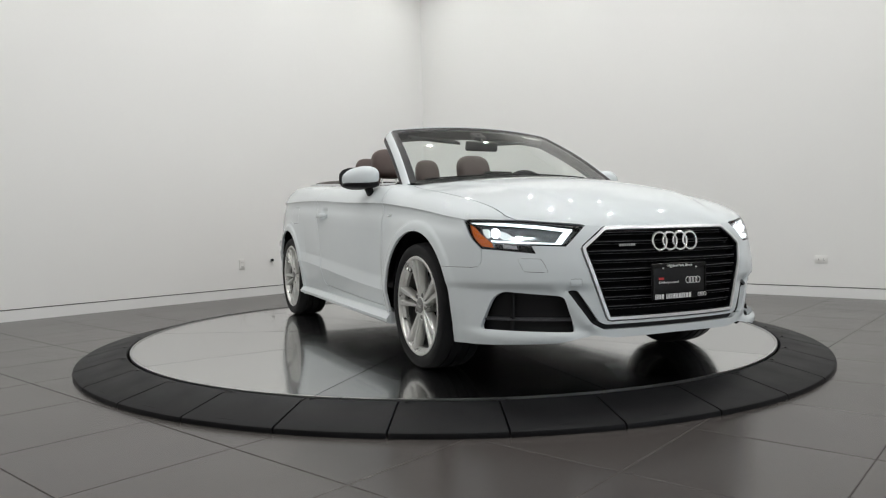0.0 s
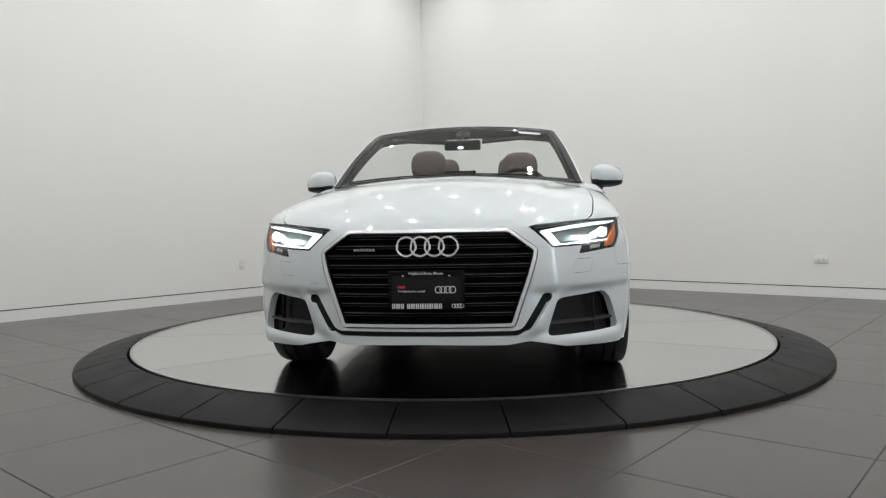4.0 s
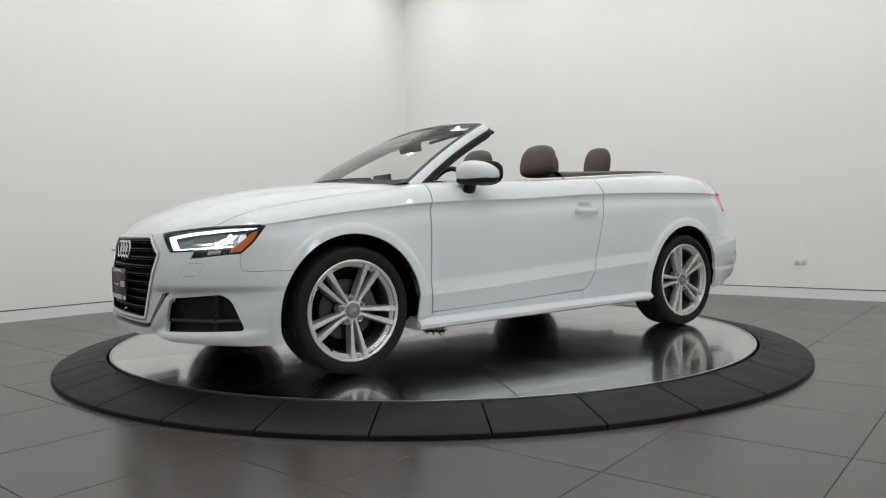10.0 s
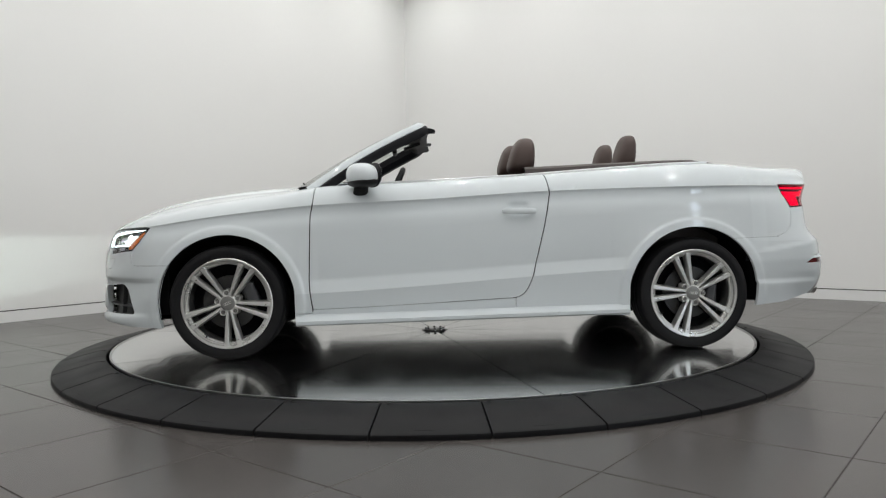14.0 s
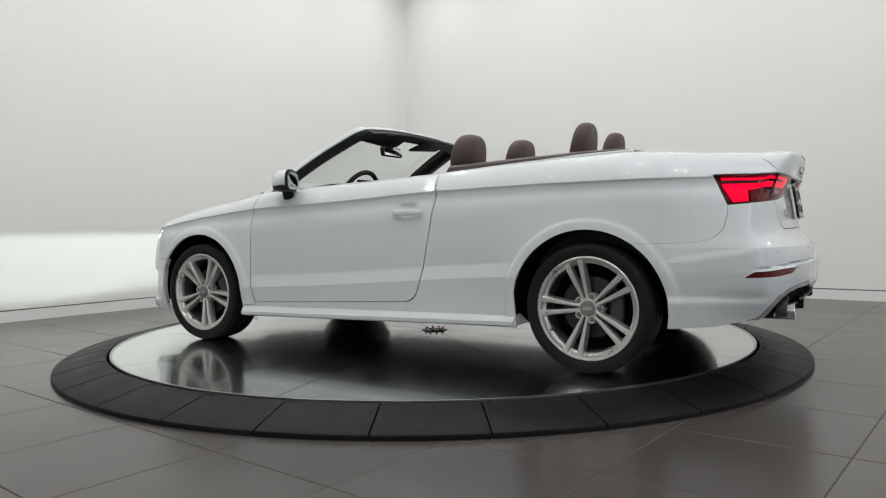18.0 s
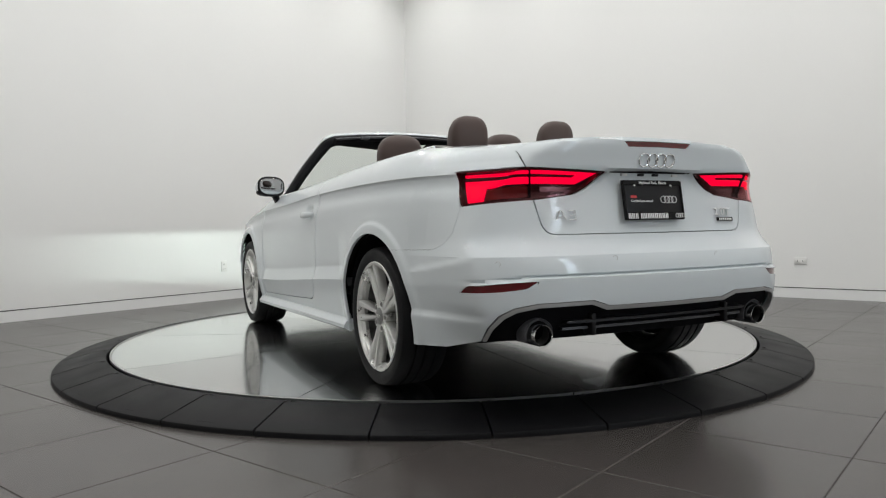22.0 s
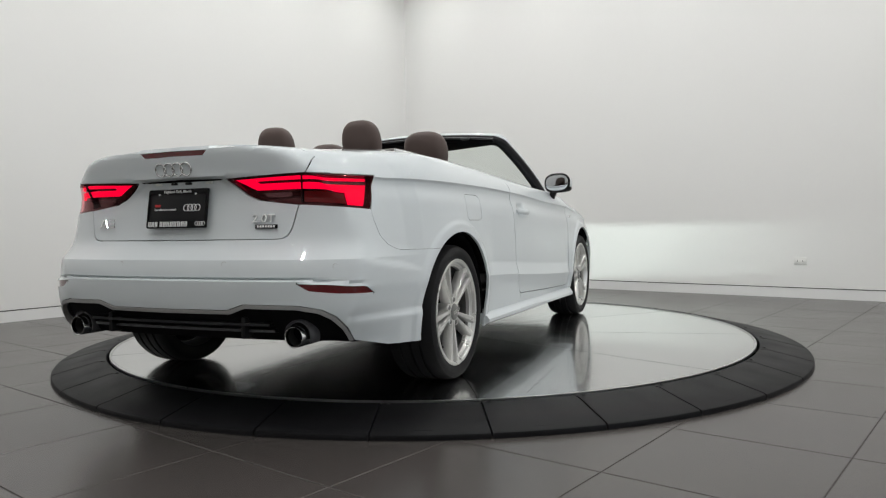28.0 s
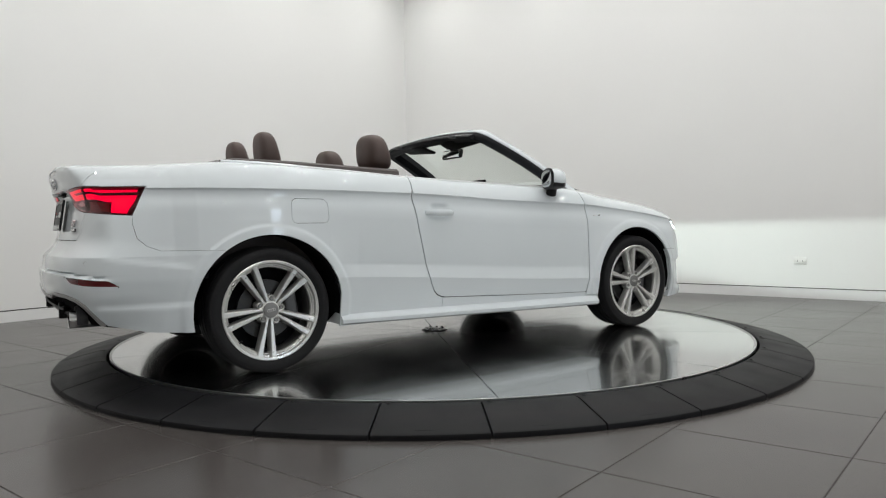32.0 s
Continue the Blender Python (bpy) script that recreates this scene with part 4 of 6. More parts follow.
def build_front(car):
    """Grille, intakes, lamps and badges of the nose."""
    g_out = inset(mirror_poly_round(GRILLE, 1.2), 0.006, 0.0165)
    g_mid = inset(g_out, 0.0125, 0.0165)
    g_in = inset(g_out, 0.019, 0.0165)
    mesh_ob("grille_frame", *front_skin(g_out, [g_mid], lift=0.006, rim=0.025, step=0.006), M_FRAME, car, "bright aluminium grille surround")
    mesh_ob("grille_seal", *front_skin(g_mid, [g_in], lift=0.000, rim=0.03, step=0.005), M_GLOSS, car, "gloss black inner grille edge")
    mesh_ob("grille_back", *front_skin(g_mid, [], lift=-0.055, rim=0.0, step=0.03), M_GAP, car, "black grille insert")
    poly = np.asarray(g_mid)
    zs = [0.668 - 0.0395 * k for k in range(9)]
    for k, z in enumerate(zs):
        cross = []
        for (a0, z0), (a1, z1) in zip(poly, np.roll(poly, -1, 0)):
            if (z0 > z) != (z1 > z):
                cross.append(a0 + (z - z0) / (z1 - z0) * (a1 - a0))
        half = max(cross)
        a = np.linspace(-half, half, 41)
        p = front_map(a, np.full_like(a, z))
        out = np.stack([np.cos(np.radians(a)), np.sin(np.radians(a)), 0 * a], -1)
        rows = []
        for q, o in zip(p, out):
            rows.append([tuple(q + o * d + np.array([0, 0, h])) for d, h in ((-0.05, 0.009), (-0.016, 0.005), (-0.012, 0.002), (-0.012, -0.008), (-0.05, -0.012))])
        slat = mesh_ob("grille_slat", *strip(rows), M_SLAT, car, "gloss black grille bar", sharp=25)
        # grey strips paint the glint along the bar's upper and lower edges
        rows = [[tuple(q + o * d + np.array([0, 0, h])) for d, h in ((-0.0135, 0.0042), (-0.0112, 0.0030), (-0.0112, 0.0020))] for q, o in zip(p, out)]
        mesh_ob("slat_glint", *strip(rows), M_SLAT_GLINT, slat, "thin grey edge of the grille bar")
        rows = [[tuple(q + o * d + np.array([0, 0, h])) for d, h in ((-0.0115, -0.0074), (-0.0115, -0.0082), (-0.0125, -0.0086))] for q, o in zip(p, out)]
        mesh_ob("slat_glint", *strip(rows), M_SLAT_GLINT, slat, "thin grey edge of the grille bar")
    # four rings
    rings(car, Vector((2.146, 0.006, 0.628)), 0.0392, 0.0058, 0.058, Vector((0, 1, 0)), Vector((-0.10, 0, 1)).normalized(), "ring_emblem", M_CHROME)
    mesh_ob("model_badge", *bar_row([0.010, 0.010, 0.010, 0.008, 0.008, 0.010, 0.010], Vector((2.143, -0.302, 0.612)), Vector((-0.03, 1, 0)).normalized(), 0.010), M_GREY, car, "small silver badge of plain bars", smooth=False)
    # lower slit and fog intakes
    slit = mirror_poly_round(SLIT, 0.6)
    mesh_ob("lower_slit", *front_skin(slit, [], lift=-0.022, rim=0.0, step=0.012), M_BLACK, car, "black lower intake")
    fog = metric_round(FOG, 0.022)
    both("fog_intake", front_skin(fog, [], lift=-0.05, rim=0.0, step=0.02), M_BLACK, car, "black side intake")
    a = np.linspace(fa(0.500), fa(0.805), 18)
    p = front_map(a, np.full_like(a, 0.300))
    out = np.stack([np.cos(np.radians(a)), np.sin(np.radians(a)), 0 * a], -1)
    rows = [[tuple(q + o * d + np.array([0, 0, h])) for d, h in ((-0.05, 0.008), (-0.018, 0.004), (-0.018, -0.004), (-0.05, -0.008))] for q, o in zip(p, out)]
    both("intake_bar", strip(rows), M_SLAT_EDGE, car, "dark grey intake bar")
    a = np.full(8, fa(0.70))
    z = np.linspace(0.258, 0.425, 8)
    p = front_map(a, z)
    rows = [[tuple(q + np.array([dx, dy, 0])) for dx, dy in ((-0.05, 0.006), (-0.03, 0.003), (-0.03, -0.003), (-0.05, -0.006))] for q in p]
    both("intake_post", strip(rows), M_BLACK, car, "black intake post")
    build_headlamps(car)


def bar_row(widths, at, along, height, gap=0.0035, thick=0.004, skip=()):
    """A row of plain upright bars that stands for small lettering."""
    verts, faces = [], []
    up = Vector((0, 0, 1))
    out = along.cross(up).normalized()
    x = 0.0
    for i, w in enumerate(widths):
        if i not in skip:
            n = len(verts)
            for d in (0, thick):
                for a, b in ((0, 0), (w, 0), (w, height), (0, height)):
                    verts.append(at + along * (x + a) + up * b + out * d)
            faces += [tuple(n + k for k in f) for f in ((4, 5, 6, 7), (0, 4, 7, 3), (1, 2, 6, 5), (3, 7, 6, 2), (0, 1, 5, 4))]
        x += w + gap
    return verts, faces


def rings(car, at, radius, thick, pitch, along, up, name, material):
    verts, faces = [], []
    for i in range(4):
        c = at + along * (i - 1.5) * pitch
        v, f = tube([c + along * radius * math.cos(2 * math.pi * k / 40) + up * radius * math.sin(2 * math.pi * k / 40) for k in range(40)], thick, 8, closed=True)
        n = len(verts)
        verts += v
        faces += [tuple(n + j for j in q) for q in f]
    return mesh_ob(name, verts, faces, material, car, "chrome emblem of four linked rings")


def build_headlamps(car):
    lamp = metric_round([(*p, 0.012) for p in HEAD_LAMP], 0.012)
    house = both("headlamp", front_skin(lamp, [], lift=-0.052, rim=0.0, step=0.012), M_LAMP_DARK, car, "lit headlamp with a bright angular light strip")
    edge = front_skin(lamp, [inset(lamp, 0.006, 0.0165)], lift=-0.003, rim=0.04, step=0.005)
    strip_poly = [(29.0, 0.690), (32.0, 0.6245), (49.5, 0.640), (49.6, 0.6460), (33.5, 0.6315), (31.2, 0.6855), (38.0, 0.7015), (46.0, 0.7145), (55.6, 0.7235), (55.9, 0.7295), (46.0, 0.7225), (38.0, 0.7115)]
    drl = front_skin(strip_poly, [], lift=-0.010, rim=0.012, step=0.0045)
    amber = [(56.2, 0.716), (54.6, 0.664), (52.2, 0.621), (49.0, 0.614), (49.4, 0.634), (52.3, 0.672), (54.6, 0.706)]
    amb = front_skin(amber, [], lift=-0.012, rim=0.01, step=0.005)
    bez = [(43.4, 0.653), (45.6, 0.682), (48.6, 0.700), (50.6, 0.703), (49.4, 0.684), (47.1, 0.654)]
    refl = front_skin(metric_round(bez, 0.006), [], lift=-0.036, rim=0.012, step=0.005)
    bez2 = [(51.0, 0.701), (52.8, 0.702), (52.4, 0.682), (51.2, 0.659), (50.4, 0.664)]
    refl2 = front_skin(metric_round(bez2, 0.004), [], lift=-0.030, rim=0.012, step=0.005)
    cover = front_skin(lamp, [], lift=-0.0015, rim=0.0, step=0.010)
    low = [(38.9, 0.594), (48.3, 0.609), (48.7, 0.631), (39.9, 0.622)]
    lower = front_skin(low, [], lift=-0.018, rim=0.01, step=0.006)
    low2 = [(42.6, 0.606), (46.2, 0.611), (46.6, 0.627), (43.0, 0.622)]
    lower2 = front_skin(low2, [], lift=-0.014, rim=0.004, step=0.005)
    for k, h in enumerate(house):
        f = (lambda vf: vf) if k == 0 else (lambda vf: flip(*vf))
        mesh_ob("lamp_edge", *f(edge), M_GLOSS, h, "black lamp edge")
        mesh_ob("light_strip", *f(drl), M_DRL, h, "white glowing light strip")
        mesh_ob("amber_marker", *f(amb), M_AMBER, h, "amber side marker")
        for q in (refl, refl2):
            mesh_ob("reflector", *f(q), M_REFLECTOR_GLOW, h, "bright lit lamp reflector")
        mesh_ob("indicator_lens", *f(lower2), M_LAMP_CHROME, h, "pale indicator lens")
        mesh_ob("lower_marker", *f(lower), M_GLOSS, h, "dark lower lamp insert")
        c = mesh_ob("lamp_cover", *f(cover), M_CLEAR, h, "clear lamp cover")
        c.visible_shadow = False
        s = 1 if k == 0 else -1
        # projector lens, and the thin burner; an added, unseen shade cuts its beam level
        o = Vector(front_map(np.array([47.6]), np.array([0.674]))[0]) - Vector((0.030, 0.004, 0))
        o.y *= s
        v, q = lathe([(0.0, 0.014), (0.010, 0.0125), (0.017, 0.008), (0.021, 0.0)], steps=24)
        mesh_ob("projector_lens", [(o.x + z, o.y + y, o.z + x) for x, y, z in v], q, M_PROJECTOR, h, "bright projector lens")
        b = Vector(front_map(np.array([fa(0.665)]), np.array([0.654]))[0]) - Vector((0.066, 0, 0))
        b.y *= s
        mesh_ob("burner", [(b.x, b.y - 0.020, b.z - 0.0005), (b.x, b.y + 0.020, b.z - 0.0005), (b.x, b.y + 0.020, b.z + 0.0005), (b.x, b.y - 0.020, b.z + 0.0005)], [(0, 1, 2, 3)], M_BEAM, h, "thin white burner", smooth=False)
        part("beam_shade", box_bm((0.030, 0.056, 0.001), (b.x + 0.012, b.y, b.z + 0.0010), bevel=0), M_GAP, h, "flat black shade added to shape the beam", smooth=False)
        part("beam_shade", box_bm((0.030, 0.056, 0.001), (b.x + 0.012, b.y, b.z - 0.0075), bevel=0), M_GAP, h, "flat black shade added to shape the beam", smooth=False)
        # unseen blinds, added to stop light spilling sideways
        for side in (-0.0285, 0.0285):
            part("beam_blind", box_bm((0.019, 0.001, 0.0098), (b.x + 0.0065, b.y + side, b.z - 0.0033), bevel=0), M_GAP, h, "small black blind added to narrow the beam", smooth=False)


def build_rear(car):
    lamp = metric_round([(*p, 0.012) for p in TAIL_LAMP], 0.012)
    cut_l, cut_r = 32.12, 32.28
    house = both("tail_lamp", rear_skin(lamp, [], lift=-0.022, rim=0.0, step=0.012), M_SMOKE, car, "dark red tail lamp with glowing red light bars")
    top = [(16.0, 0.906), (32.05, 0.913), (32.05, 0.901), (21.6, 0.897), (22.5, 0.886), (32.05, 0.888), (32.05, 0.866), (21.9, 0.864)]
    top2 = [(32.35, 0.912), (47.0, 0.911), (46.9, 0.901), (32.35, 0.901)]
    low2 = [(32.35, 0.888), (46.9, 0.887), (45.6, 0.806), (42.0, 0.808), (41.6, 0.862), (32.35, 0.866)]
    rev = [(23.0, 0.853), (30.0, 0.856), (30.0, 0.838), (24.4, 0.838)]
    dull = [(32.6, 0.857), (41.2, 0.853), (41.4, 0.812), (32.6, 0.822)]
    glows = [rear_skin(q, [], lift=-0.012, rim=0.008, step=0.006) for q in (top, top2, low2)]
    pale = rear_skin(rev, [], lift=-0.012, rim=0.008, step=0.006)
    dim = rear_skin(dull, [], lift=-0.012, rim=0.008, step=0.006)
    edge = rear_skin(lamp, [inset(lamp, 0.008, 0.0165)], lift=-0.002, rim=0.022, step=0.005)
    seam = rear_skin([(cut_l, 0.812), (cut_r, 0.812), (cut_r, 0.927), (cut_l, 0.927)], [], lift=-0.004, rim=0.016, step=0.004)
    cover = rear_skin(lamp, [], lift=-0.0015, rim=0.0, step=0.010)
    for k, h in enumerate(house):
        f = (lambda vf: vf) if k == 0 else (lambda vf: flip(*vf))
        for g in glows:
            mesh_ob("light_bar", *f(g), M_RED_GLOW, h, "glowing red light bar")
        mesh_ob("reversing_lamp", *f(pale), M_LAMP_CHROME, h, "pale reversing lamp")
        mesh_ob("dull_lens", *f(dim), M_RED_DARK, h, "unlit dark red lens")
        mesh_ob("lamp_edge", *f(edge), M_SMOKE, h, "dark lamp edge")
        mesh_ob("lamp_joint", *f(seam), M_GAP, h, "dark joint between lamp halves")
        c = mesh_ob("lamp_cover", *f(cover), M_RED_COVER, h, "red tinted lamp cover")
        c.visible_shadow = False
    ref = metric_round(REFLECTOR, 0.004)
    both("rear_reflector", rear_skin(ref, [], lift=-0.006, rim=0.0, step=0.006), M_RED_DARK, car, "dark red bumper reflector")
    brake = mirror_poly([(0.0, 1.014), (ra(0.155), 1.012), (ra(0.178), 1.034), (0.0, 1.036)])
    mesh_ob("high_brake_lamp", *rear_skin(inset(brake, 0.001, 0.0165), [], lift=-0.004, rim=0.0, step=0.006), M_RED_DARK, car, "dark red high brake lamp")
    # black strip: plate lamp strip, with the shade under the lip painted in
    lip_band = mirror_poly([(0.0, 0.914), (11.5, 0.915), (13.5, 0.9170), (13.7, 0.9190), (0.0, 0.9220)])
    mesh_ob("boot_lip_shade", *rear_skin(lip_band, [], lift=0.003, rim=0.006, step=0.005), M_GAP, car, "thin black handle strip")
    for y in (-0.135, -0.03, 0.045, 0.13):
        q = rear_map(np.array([ra(y)]), np.array([0.908]))[0]
        part("plate_lamp", box_bm((0.012, 0.03, 0.010), (q[0] - 0.003, y, 0.908), 0.003), M_BLACK if abs(y) < 0.1 else M_PLASTIC_WHITE, car)
    # diffuser
    top_half = [(0.0, 0.405), (16.3, 0.407), (20.1, 0.431), (31.1, 0.428), (35.4, 0.413), (38.0, 0.387), (40.2, 0.341), (41.7, 0.290), (40.9, 0.290), (39.4, 0.338),
                (37.3, 0.378), (35.0, 0.401), (30.9, 0.415), (20.4, 0.418), (16.8, 0.394), (0.0, 0.392)]
    mesh_ob("diffuser_trim", *rear_skin(mirror_poly(top_half), [], lift=0.004, rim=0.02, step=0.006), M_GREY, car, "grey metallic diffuser trim")
    back = mirror_poly([(0.0, 0.404), (16.4, 0.406), (20.2, 0.429), (31.0, 0.426), (35.3, 0.411), (37.9, 0.385), (40.0, 0.341), (41.5, 0.288), (37.0, 0.272), (25.0, 0.272), (20.5, 0.30), (0.0, 0.30)])
    mesh_ob("diffuser", *rear_skin(back, [], lift=-0.05, rim=0.0, step=0.02), M_BLACK, car, "black plastic rear diffuser")
    for z, w, depth in ((0.352, 0.46, -0.012), (0.325, 0.47, 0.0)):
        a = np.linspace(-ra(w), ra(w), 40)
        q = rear_map(a, np.full_like(a, z))
        rows = [[tuple(r + np.array([dx, 0, h])) for dx, h in ((0.06, 0.008), (0.012 + depth, 0.006), (0.010 + depth, -0.004), (0.06, -0.008))] for r in q]
        mesh_ob("diffuser_blade", *strip(rows), M_SLAT_EDGE if depth == 0.0 else M_BLACK, car, "dark grey diffuser blade")
    for y in (-0.345, 0.345):
        q = rear_map(np.array([ra(y)]), np.array([0.34]))[0]
        part("diffuser_rib", box_bm((0.06, 0.022, 0.085), (q[0] + 0.025, y, 0.338), 0.008), M_BLACK, car)
    for s in (1, -1):
        q = rear_map(np.array([ra(0.557)]), np.array([0.308]))[0]
        v, f = lathe([(0.041, 0.16), (0.041, 0.002), (0.0395, 0.0), (0.037, 0.002), (0.036, 0.12), (0.0, 0.12)], steps=32)
        x0 = q[0] - 0.028
        pipe = mesh_ob("exhaust_pipe", [(x0 + z, 0.562 * s + y, 0.310 + x) for x, y, z in v], f, M_CHROME, car, "round chrome exhaust tip, dark inside")
        v, f = lathe([(0.0365, 0.02), (0.0357, 0.119), (0.0, 0.119)], steps=32)
        mesh_ob("pipe_bore", [(x0 + z, 0.562 * s + y, 0.310 + x) for x, y, z in v], f, M_HOLE, pipe, "dark pipe bore")
        v, f = lathe([(0.070, 0.075), (0.066, 0.036), (0.060, 0.028), (0.052, 0.032), (0.048, 0.075)], steps=32, a0=-20, a1=200)
        mesh_ob("exhaust_bezel", [(x0 + z, 0.562 * s + x, 0.310 + y) for x, y, z in v], f, M_SLAT_EDGE, car, "dark grey bezel round the exhaust")
    q = rear_map(np.array([0.0]), np.array([0.963]))[0]
    rings(car, Vector((q[0] - 0.003, 0.004, 0.963)), 0.0262, 0.0038, 0.0437, Vector((0, 1, 0)), Vector((-0.22, 0, 1)).normalized(), "ring_emblem", M_CHROME)
    # parking sensors and tow cover
    for y, z in ((0.25, 0.585), (-0.27, 0.585), (0.70, 0.575), (-0.70, 0.575)):
        q = rear_map(np.array([ra(y)]), np.array([z]))[0]
        c, sn = math.cos(radians(ra(y))), math.sin(radians(ra(y)))
        v, f = tube([Vector(q) + Vector((sn * 0.0095 * math.cos(k / 10 * math.pi), c * 0.0095 * math.cos(k / 10 * math.pi), 0.0095 * math.sin(k / 10 * math.pi))) for k in range(20)], 0.0008, 5, closed=True)
        mesh_ob("parking_sensor", v, f, M_GREY, car, "faint ring of a parking sensor")


def text_mesh(words, size, material, parent, m, name="lettering", label="", depth=0.0015, align="CENTER", stretch=1.0):
    c = bpy.data.curves.new(name, "FONT")
    c.body, c.size, c.extrude, c.align_x, c.align_y = words, size, depth, align, "CENTER"
    c.resolution_u = 2
    ob = new(name, c)
    dg = bpy.context.evaluated_depsgraph_get()
    me = bpy.data.meshes.new_from_object(ob.evaluated_get(dg))
    bpy.data.objects.remove(ob)
    for v in me.vertices:
        v.co.x *= stretch
    me.transform(m)
    me.materials.clear()
    me.materials.append(material)
    o = new(name, me)
    o.parent = parent
    if label:
        tagged(o, label)
    return o


def build_plate_frame(car, face, width=0.312, height=0.160):
    """A dealer's black plate in a frame; face is its pose, with its front along the local z and up along y."""
    m = face
    plate = part("dealer_plate", box_bm((width, height, 0.008), (0, 0, 0), 0.004), M_PLATE, car, "black dealer plate with white lettering")
    plate.data.transform(m)
    outer = rounded([(-width / 2, -height / 2), (width / 2, -height / 2), (width / 2, height / 2), (-width / 2, height / 2)], 0.010)
    rim = rounded([(-width / 2 + 0.010, -height / 2 + 0.030), (width / 2 - 0.010, -height / 2 + 0.030), (width / 2 - 0.010, height / 2 - 0.020), (-width / 2 + 0.010, height / 2 - 0.020)], 0.006)
    n = len(outer)
    v = [(x, y, 0.0042) for x, y in outer] + [(x, y, 0.0075) for x, y in inset(outer, 0.003)] + [(x, y, 0.0075) for x, y in rim] + [(x, y, 0.0042) for x, y in rim]
    f = []
    for r in range(3):
        for k in range(n):
            k2 = (k + 1) % n
            f.append((r * n + k, r * n + k2, (r + 1) * n + k2, (r + 1) * n + k))
    fr = mesh_ob("plate_frame", [m @ Vector(p) for p in v], f, M_GLOSS, plate, "gloss black plate frame")

    def at_(x, y, z=0.0045):
        return m @ Matrix.Translation((x, y, z))
    text_mesh("Highland Park, Illinois", 0.0165, M_WHITE_INK, plate, at_(0, height / 2 - 0.0115, 0.0078), label="small white lettering")
    text_mesh("Certified pre-owned", 0.0135, M_WHITE_INK, plate, at_(-0.118, -0.004), align="LEFT", label="small white lettering")
    x = -width / 2 + 0.014
    verts, faces = [], []
    for w in [0.016, 0.017, 0.015, -0.010, 0.015, 0.017, 0.016, 0.018, 0.018, 0.018, 0.017, 0.015]:
        if w < 0:
            x += -w
            continue
        for x0 in (x, x + w * 0.5):
            k = len(verts)
            for z in (0.0078, 0.009):
                for a, b in ((0, 0), (w * 0.34, 0), (w * 0.34, 0.021), (0, 0.021)):
                    verts.append(m @ Vector((x0 + a, -height / 2 + 0.005 + b, z)))
            faces += [tuple(k + j for j in q) for q in ((4, 5, 6, 7), (0, 1, 5, 4), (1, 2, 6, 5), (2, 3, 7, 6), (3, 0, 4, 7))]
        x += w + 0.0015
    mesh_ob("dealer_name_bars", verts, faces, M_WHITE_INK, plate, "row of white bars", smooth=False)
    k = [m @ Vector((-0.118 + a, 0.008 + b, 0.005)) for a, b in ((0, 0), (0.030, 0), (0.030, 0.010), (0, 0.010))]
    mesh_ob("red_bar", k, [(0, 1, 2, 3)], M_RED_INK, plate, "small red bar", smooth=False)
    for cx, cy, r, t in ((0.078, 0.002, 0.0135, 0.0017), (0.128, -height / 2 + 0.016, 0.0078, 0.0012)):
        vs, fs = [], []
        for i in range(4):
            c = Vector((cx + (i - 1.5) * r * 1.4, cy, 0.0055 if r > 0.01 else 0.0085))
            v_, f_ = tube([c + Vector((r * math.cos(2 * math.pi * j / 24), r * math.sin(2 * math.pi * j / 24), 0)) for j in range(24)], t, 5, closed=True)
            b0 = len(vs)
            vs += [m @ p for p in v_]
            fs += [tuple(b0 + j for j in q) for q in f_]
        mesh_ob("ring_mark", vs, fs, M_WHITE_INK, plate, "white mark of four linked rings")
    for sx in (-0.095, 0.095):
        v_, f_ = lathe([(0.0, 0.010), (0.004, 0.0095), (0.006, 0.0065)], steps=12)
        mesh_ob("plate_screw", [m @ Vector((x_ + sx, y_ + height / 2 - 0.022, z_)) for x_, y_, z_ in v_], f_, M_CHROME, plate)
    return plate


